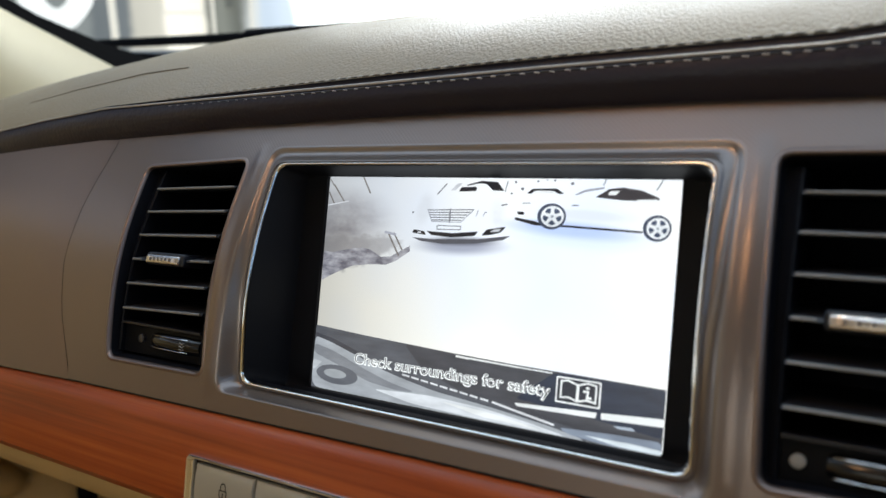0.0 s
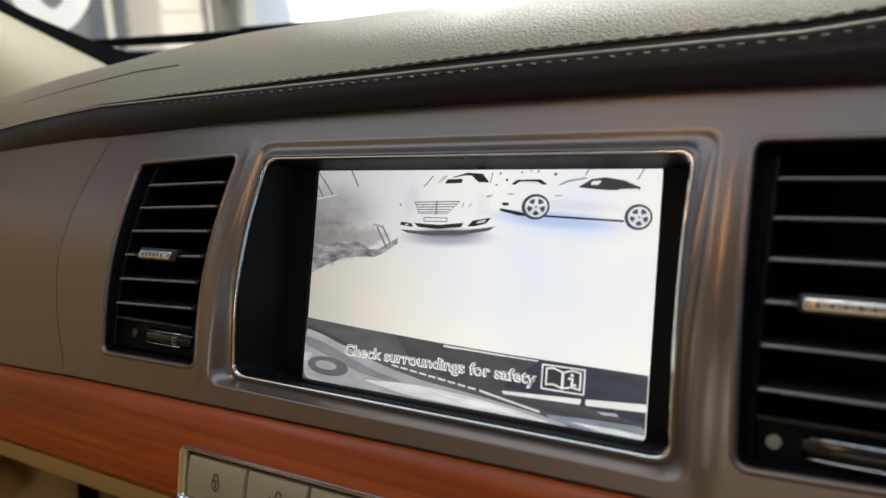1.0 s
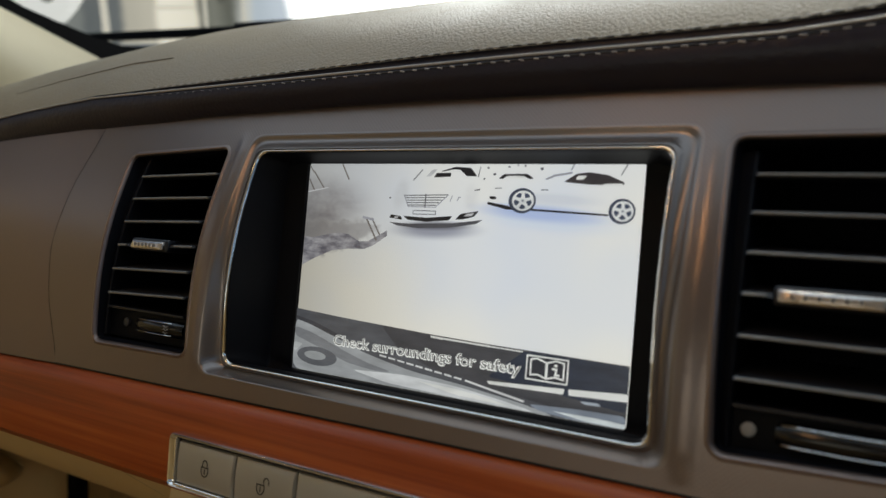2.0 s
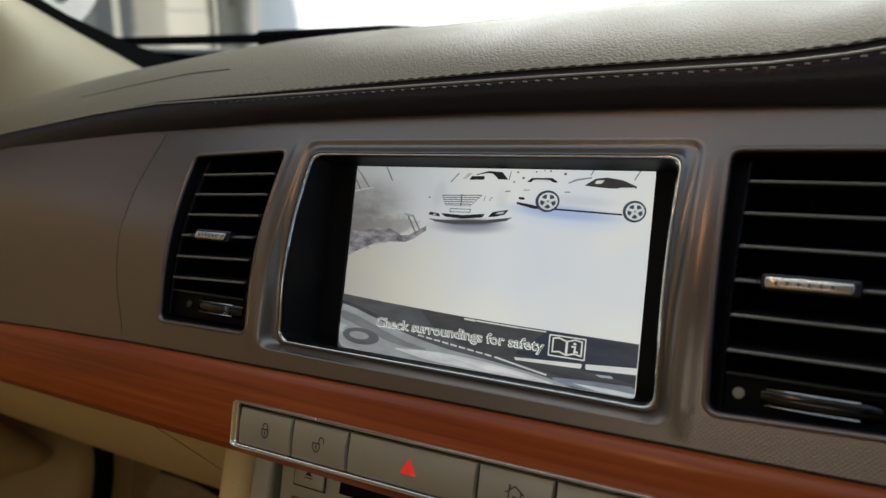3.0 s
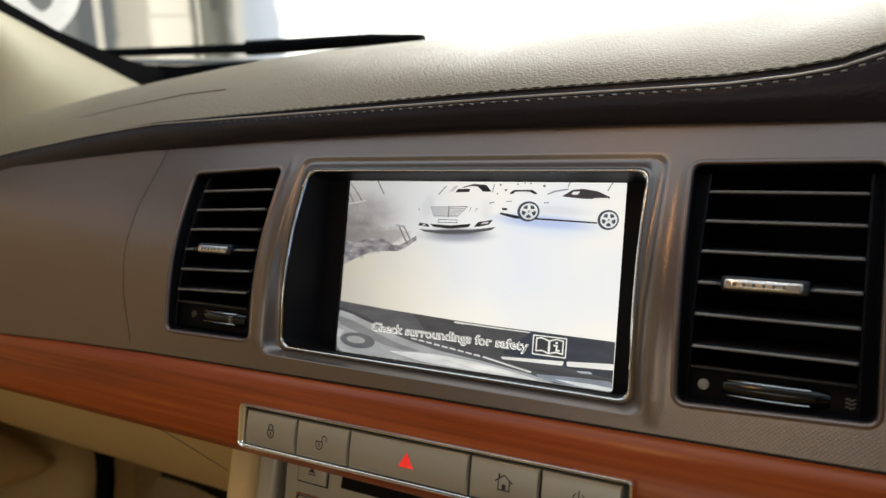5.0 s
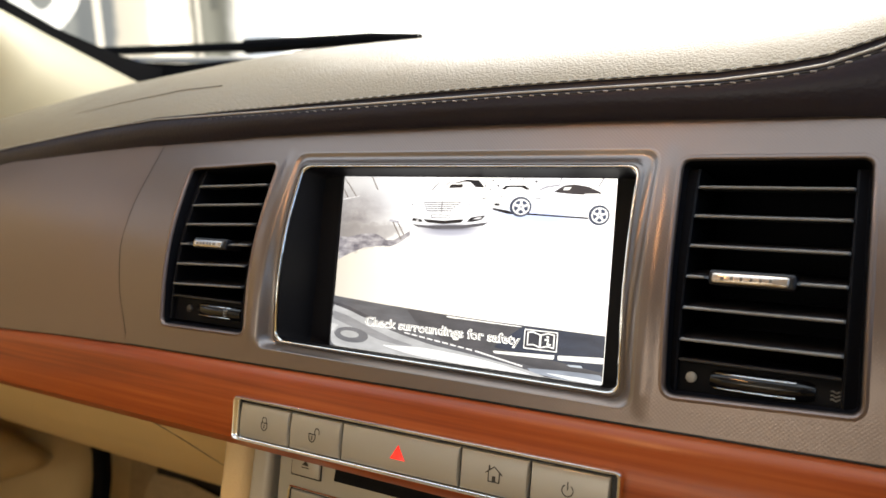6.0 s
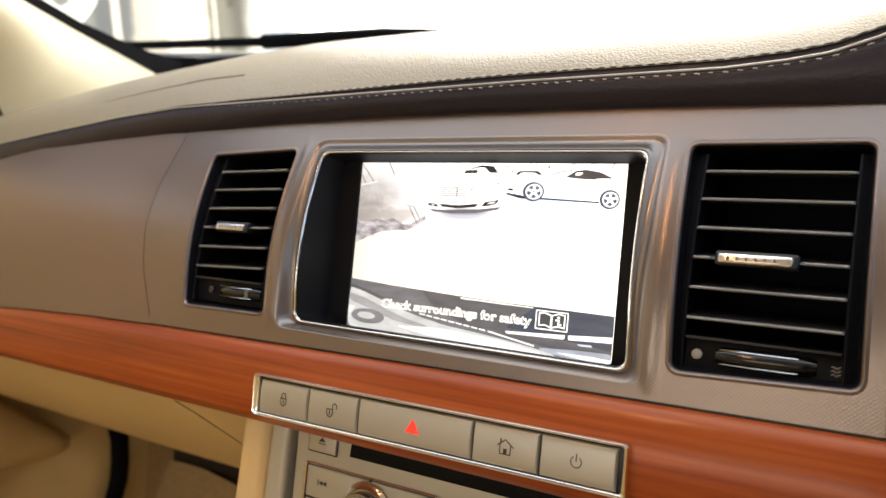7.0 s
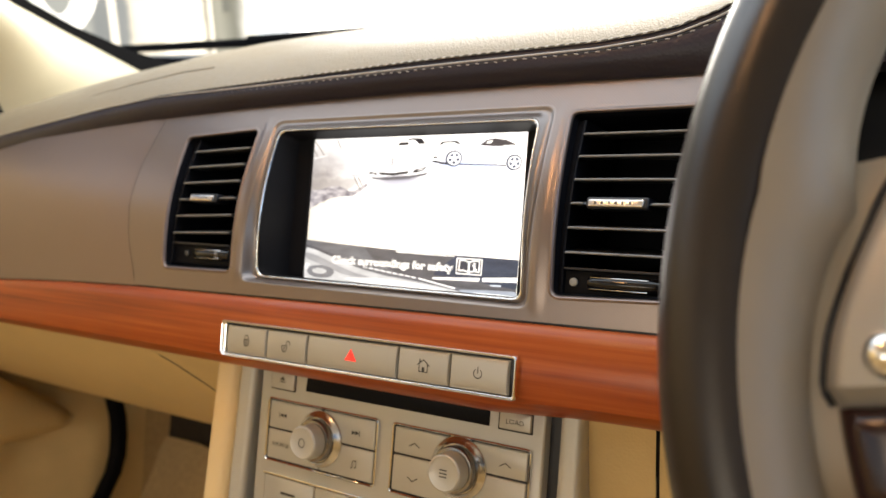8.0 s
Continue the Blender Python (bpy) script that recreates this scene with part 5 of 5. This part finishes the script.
for i in range(121):
    d = 62 + 236 * i / 120
    grip = 1.025 + 0.10 * math.exp(-((d - 150) / 14) ** 2)
    first = 106 + 14 * max(0.0, min(1.0, (172 - d) / 30))
    rows.append([tuple(on_wheel(WR + WT * grip * math.cos(b) * (0.97 + 0.6 * math.exp(-abs(174 - d) / 10)), radians(d), WT * grip * math.sin(b) * 1.08)) for b in [radians(first + (196 - first) * j / 14) for j in range(15)]])
part("inner_trim", strips(rows, False), M_SPOKE, wheel, "taupe leather on the inner side of the rim")
bms = []
for i in range(150):
    a = 2 * math.pi * i / 150
    if abs((math.degrees(a) % 180) - 90) > 68 or abs(math.degrees(a) - 270) < 18:
        continue
    p, q = on_wheel(WR - WT * 0.97, a, 0.0052), on_wheel(WR - WT * 1.0, a + 0.022, 0.0006)
    bms.append(tube([p, (p + q) / 2 + OUT * 0.0006, q], 0.0007, 5))
tagged(part("rim_stitches", join(bms), M_THREAD, wheel, "pale stitches inside the rim"), kind="stuff")


def spoke(a0, a1, name, mat, r0, r1, h0, h1, bulge):
    rows = []
    for k in range(13):
        s = k / 12
        r = r0 + (r1 - r0) * s
        w = (a1 - a0) * (1.0 + 0.35 * s)
        mid = (a0 + a1) / 2
        rows.append([tuple(on_wheel(r, mid + w * (u - 0.5) * (WR - 0.03) / max(r, 0.05), h0 + (h1 - h0) * s + bulge * (1 - (2 * u - 1) ** 4))) for u in spread(0, 1, 14)]
                    + [tuple(on_wheel(r, mid + w * (u - 0.5) * (WR - 0.03) / max(r, 0.05), h0 + (h1 - h0) * s - 0.018)) for u in spread(1, 0, 6)])
    return part(name, strips(rows, True, True, True), mat, wheel)


for mid, half in ((185, 15.5), (-5, 15.5), (270, 14)):
    spoke(radians(mid - half), radians(mid + half), "spoke", M_SPOKE, WR - 0.010, 0.06, 0.000, 0.010, 0.004)
EDGE = [(166, 0.147), (170, 0.1492), (175, 0.1520), (180, 0.1555), (185, 0.1590), (189, 0.1605), (190.5, 0.1585)]


def control_plate(name, mat, a0, a1, h, flip, label):
    """A curved plate on the spoke between two angles, rounded off along its rim."""
    rows = []
    for a in spread(a0, a1, 16):
        e = lerp(EDGE, a)
        end = min(1.0, (a - a0) / 1.2, (a1 - a) / 1.2)
        row = []
        for d in (0.0, 0.0006, 0.0018, 0.004, 0.012, 0.03, 0.05, 0.07):
            lift = h * (1 - math.exp(-d / 0.0012)) * (0.55 + 0.45 * end) + 0.05 * d
            row.append(tuple(on_wheel(e - d, radians(180 - a if flip else a), 0.004 + lift)))
        rows.append(row)
    return part(name, strips(rows, False), mat, wheel, label)


for flip in (False, True):
    gap = [on_wheel(lerp(EDGE, a) + 0.0004, radians(180 - a if flip else a), 0.0048) for a in spread(166, 190.4, 24)]
    part("plate_gap", tube(gap, 0.0011, 6), M_BLACK, wheel, "dark gap round the control panel")
    control_plate("control_bezel", M_SILVER_DARK, 166, 190.4, 0.0085, flip, "satin silver control panel")
    control_plate("lower_plate", M_LOWER_PLATE, 190.6, 199, 0.0075, flip, "dark glossy lower plate")
    roller = on_wheel(0.1475, radians(6.4 if flip else 173.6 + 12.8), 0.0135)
    part("roller", tube([roller + UP * (0.0052 * (k / 6 - 1)) for k in range(13)], lambda u: 0.0050 * math.sqrt(max(0.04, 1 - (2 * u - 1) ** 2 * 0.9)), 18), M_CHROME, wheel, "small chrome roller")
dome = [[tuple(on_wheel(r, 2 * math.pi * j / 48, h)) for j in range(48)] for r, h in ((0.078, -0.012), (0.078, 0.010), (0.074, 0.018), (0.062, 0.026), (0.04, 0.031), (0.015, 0.033))]
part("hub", strips(dome, True, True, True), M_RIM, wheel, "rounded leather hub")
part("column", tube([WC - OUT * 0.01, WC - OUT * 0.14], 0.055, 24), M_BLACK, wheel, "black column shroud")
stalk = thing("wiper_stalk", (0.25, -0.07, -0.02), "black stalk behind the steering wheel", "stalk")
part("lever", tube([(0.36, -0.055, -0.05), (0.28, -0.062, -0.032), (0.225, -0.064, -0.024), (0.198, -0.066, -0.022), (0.194, -0.066, -0.022)], lambda u: 0.008 + 0.0045 * min(1, u * 1.6) if u < 0.95 else 0.009, 14), M_BLACK, stalk)
cluster_box = thing("instrument_cluster", (0.4, 0.1, 0.02), "dark recessed instrument cluster behind the steering wheel", "instruments")
part("housing", strips([[(x, y, z) for x in spread(0.196, 0.66, 10)] for y, z in ((0.03, -0.07), (0.10, -0.05), (0.12, 0.03), (0.115, 0.10), (0.05, 0.125))], False), M_BLACK, cluster_box)
for gx in (0.32, 0.48):
    part("gauge_ring", tube([(gx + 0.055 * math.cos(radians(a)), 0.108, 0.02 + 0.055 * math.sin(radians(a))) for a in range(0, 360, 10)], 0.003, 8, True), M_CHROME, cluster_box, "chrome gauge ring")
part("lower_trim", strips([[(x, y + 0.03, z) for x in spread(0.215, 0.70, 10)] for y, z in ((0.030, -0.058), (0.012, -0.062), (0.010, -0.08), (0.024, -0.103))], False), M_BLACK, cluster_box)

# ---- door post trim, windscreen edge, wiper ----
pillar = thing("pillar_trim", (-0.69, 0.1, 0.2), "pale beige trim of the windscreen post", "trim")
UPPER = [(-0.655, 0.42, 0.190), (-0.665, 0.375, 0.203), (-0.675, 0.344, 0.211), (-0.68, 0.279, 0.2245), (-0.68, 0.207, 0.2375), (-0.68, 0.151, 0.249), (-0.675, 0.0, 0.283), (-0.65, -0.2, 0.330), (-0.60, -0.45, 0.385)]
LOWER = [(-0.70, 0.30, 0.09), (-0.70, 0.25, 0.095), (-0.70, 0.21, 0.098), (-0.70, 0.17, 0.104), (-0.70, 0.163, 0.114), (-0.70, 0.125, 0.168), (-0.70, -0.02, 0.258), (-0.68, -0.22, 0.300), (-0.63, -0.47, 0.36)]
rows = []
for k in range(13):
    s = k / 12
    rows.append([tuple(Vector(u).lerp(Vector(v), s) + Vector((0.042 * math.sin(math.pi * s), 0, 0.004 * math.sin(math.pi * s)))) for u, v in zip(UPPER, LOWER)])
part("cover", strips(rows, False), M_BEIGE_PLASTIC, pillar)
sail = thing("door_corner_panel", (-0.72, 0.05, 0.14), "black triangular panel in the corner of the door window", "panel")
part("plate", strips([[(-0.712, 0.21, 0.07), (-0.712, 0.175, 0.135), (-0.712, 0.11, 0.215), (-0.712, -0.06, 0.300)], [(-0.712, -0.10, 0.10), (-0.712, -0.11, 0.13), (-0.712, -0.13, 0.16), (-0.712, -0.16, 0.21)]], False), M_BLACK, sail)
frit = tagged(thing("windscreen_border", (-0.6, 0.4, 0.25), "black border of the windscreen along the post and base", "windscreen"), kind="structure")
a = [(x - 0.004, y + 0.004, z + 0.001) for x, y, z in UPPER]
b = [(x - 0.002, y + (0.050 if y > 0.3 else 0.034 if y > 0.25 else 0.022), z + (0.030 if y > 0.3 else 0.016 if y > 0.25 else 0.010)) for x, y, z in UPPER]
part("side_band", strips([a, b], False), M_RUBBER, frit)
BASE = [(-0.72, 0.340, 0.243), (-0.70, 0.363, 0.246), (-0.66, 0.396, 0.250), (-0.60, 0.430, 0.261), (-0.52, 0.465, 0.268), (-0.45, 0.480, 0.262)]
part("base_band", strips([BASE, [(x, y - 0.01, z - 0.12) for x, y, z in BASE]], False), M_RUBBER, frit)
wiper = thing("wiper", (-0.7, 0.56, 0.33), "black wiper lying along the foot of the windscreen", "wiper")
part("arm", tube([(-1.10, 0.56, 0.351), (-0.863, 0.56, 0.337), (-0.69, 0.56, 0.327)], 0.0078, 8), M_RUBBER, wiper)
part("blade", tube([(-0.71, 0.56, 0.328), (-0.598, 0.56, 0.324), (-0.47, 0.56, 0.320), (-0.38, 0.56, 0.312)], lambda u: 0.0125 - 0.004 * u, 8), M_RUBBER, wiper, "black wiper blade")

# ---- the closed cabin: roof, sides below the windows, rear ----
M_ROOF = material("pale_roof_lining", (0.62, 0.60, 0.57), 0.9, 0, 0.08, 30, 0.3, 900)
M_GROUND = material("pale_floor", (0.42, 0.41, 0.39), 0.5, 0, 0.12, 3, 0.1, 40)
cabin = tagged(new("cabin_shell"), "plain beige roof lining, sides and rear of the car cabin", "car interior", kind="structure")
ORIGIN[cabin.name] = Vector((0, 0, 0))
part("roof", strips([[(x, y, 1.30 - 0.05 * (x / 0.7) ** 2 - 0.03 * max(0, y + 0.3) ** 2) for x in spread(-0.66, 0.66, 12)] for y in spread(-2.3, -0.20, 12)], False), M_ROOF, cabin, "pale roof lining")
for sx in (-1, 1):
    part("side", box(sx * 0.76 - 0.02, sx * 0.76 + 0.02, -2.4, 0.9, 0.2, 0.90), M_BEIGE, cabin)
    part("roof_rail", box(sx * 0.70 - 0.04, sx * 0.70 + 0.04, -2.4, -0.32, 1.20, 1.28, 0.02), M_ROOF, cabin)
    part("middle_post", box(sx * 0.74 - 0.04, sx * 0.74 + 0.04, -1.15, -0.98, 0.85, 1.25, 0.02), M_ROOF, cabin)
part("rear", box(-0.76, 0.76, -2.42, -2.38, 0.2, 1.0), M_BEIGE, cabin)
part("floor", box(-0.76, 0.76, -2.4, 0.95, 0.17, 0.21), M_BEIGE_DARK, cabin)
part("bulkhead", box(-0.76, 0.76, 0.86, 0.90, 0.2, 0.86), M_BLACK, cabin)

# ---- outside: floor and the glowing backdrop of the pale hall beyond the windscreen ----
ground = tagged(new("ground"), "pale floor of the hall reaching far out", "floor", kind="structure")
ORIGIN[ground.name] = Vector((0, 0, 0))
part("surface", box(-400, 400, -400, 400, -0.3, 0.0), M_GROUND, ground)


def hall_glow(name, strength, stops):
    """A soft self-glowing distance in place of a lit hall; its tone changes with the direction, in degrees to the left
    of straight ahead.
    """
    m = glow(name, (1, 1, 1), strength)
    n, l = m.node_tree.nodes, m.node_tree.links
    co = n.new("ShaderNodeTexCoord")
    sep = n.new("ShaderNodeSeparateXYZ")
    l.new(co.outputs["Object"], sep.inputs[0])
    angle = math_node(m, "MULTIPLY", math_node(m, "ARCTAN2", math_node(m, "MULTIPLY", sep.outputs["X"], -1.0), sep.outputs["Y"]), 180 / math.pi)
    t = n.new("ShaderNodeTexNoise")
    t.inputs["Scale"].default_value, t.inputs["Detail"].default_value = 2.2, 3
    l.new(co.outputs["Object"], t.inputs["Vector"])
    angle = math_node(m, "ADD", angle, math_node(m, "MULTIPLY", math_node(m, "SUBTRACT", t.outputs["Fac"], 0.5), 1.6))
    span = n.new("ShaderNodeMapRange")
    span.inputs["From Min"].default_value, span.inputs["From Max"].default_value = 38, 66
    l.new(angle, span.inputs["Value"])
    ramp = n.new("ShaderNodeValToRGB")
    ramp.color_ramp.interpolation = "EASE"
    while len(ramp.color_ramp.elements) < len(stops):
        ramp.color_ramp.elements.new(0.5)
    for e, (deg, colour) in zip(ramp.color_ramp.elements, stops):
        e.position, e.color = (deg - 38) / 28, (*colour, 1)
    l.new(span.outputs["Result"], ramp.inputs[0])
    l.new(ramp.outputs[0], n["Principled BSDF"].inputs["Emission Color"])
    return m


hall = tagged(new("hall_backdrop"), "self-glowing backdrop of a bright blurred hall with pale uprights beyond the windscreen", "backdrop", kind="structure")
ORIGIN[hall.name] = Vector((0, 0, 0))


def at_angle(deg, d, z):
    return (-d * math.sin(radians(deg)), d * math.cos(radians(deg)), z)


# the hall's brightness is put into the wall's emission, in these tones
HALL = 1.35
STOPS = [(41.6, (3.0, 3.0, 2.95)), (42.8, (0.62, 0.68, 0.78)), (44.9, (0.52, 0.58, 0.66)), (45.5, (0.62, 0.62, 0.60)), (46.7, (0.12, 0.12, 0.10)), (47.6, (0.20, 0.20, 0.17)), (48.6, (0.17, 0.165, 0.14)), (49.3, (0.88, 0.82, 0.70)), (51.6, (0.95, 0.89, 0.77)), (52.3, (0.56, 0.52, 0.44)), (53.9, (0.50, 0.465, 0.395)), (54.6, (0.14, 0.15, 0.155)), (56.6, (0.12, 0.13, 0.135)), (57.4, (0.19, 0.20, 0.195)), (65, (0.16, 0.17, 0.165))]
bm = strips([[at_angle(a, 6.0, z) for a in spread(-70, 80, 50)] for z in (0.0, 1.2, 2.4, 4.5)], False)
part("wall_field", bm, hall_glow("hall_tone_glow", HALL, STOPS), hall)
# ring, posts and fittings are no lamps; their lit tones are emitted as well
arc = [at_angle(58.8 + 2.3 * math.cos(radians(t)), 5.6, 2.08 + 0.50 * math.sin(radians(t))) for t in range(0, 360, 12)]
part("round_sign", tube(arc, 0.075, 8, True), glow("hall_white_glow", (1, 1, 0.98), HALL * 0.8), hall, "white ring on the wall")
M_HALL_SHADE = glow("hall_dark_glow", (0.10, 0.10, 0.085), HALL)
M_HALL_PALE = glow("hall_pale_glow", (0.66, 0.62, 0.54), HALL)
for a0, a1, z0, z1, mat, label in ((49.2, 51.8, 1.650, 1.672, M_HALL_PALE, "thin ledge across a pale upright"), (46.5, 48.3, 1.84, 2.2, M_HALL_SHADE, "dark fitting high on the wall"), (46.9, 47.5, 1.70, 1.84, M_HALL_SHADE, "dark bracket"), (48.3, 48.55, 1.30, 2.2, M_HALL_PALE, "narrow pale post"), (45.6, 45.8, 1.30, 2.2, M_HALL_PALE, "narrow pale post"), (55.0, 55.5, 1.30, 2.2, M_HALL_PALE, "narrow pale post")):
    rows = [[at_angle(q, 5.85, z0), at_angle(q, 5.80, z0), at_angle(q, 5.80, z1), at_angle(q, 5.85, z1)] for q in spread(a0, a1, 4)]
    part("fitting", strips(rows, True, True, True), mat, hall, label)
cowl = thing("bonnet_edge", (-0.9, 0.62, 0.32), "pale strip of the bonnet behind the wiper", "bonnet")
part("panel", strips([[(x, y, z - 0.075 * (x + 1.04)) for x in spread(-1.06, 0.95, 14)] for y, z in ((0.600, 0.338), (0.602, 0.346), (0.62, 0.354), (0.9, 0.36))], False), material("pale_car_paint", (0.66, 0.64, 0.58), 0.35, 0, 0.04, 10), cowl)
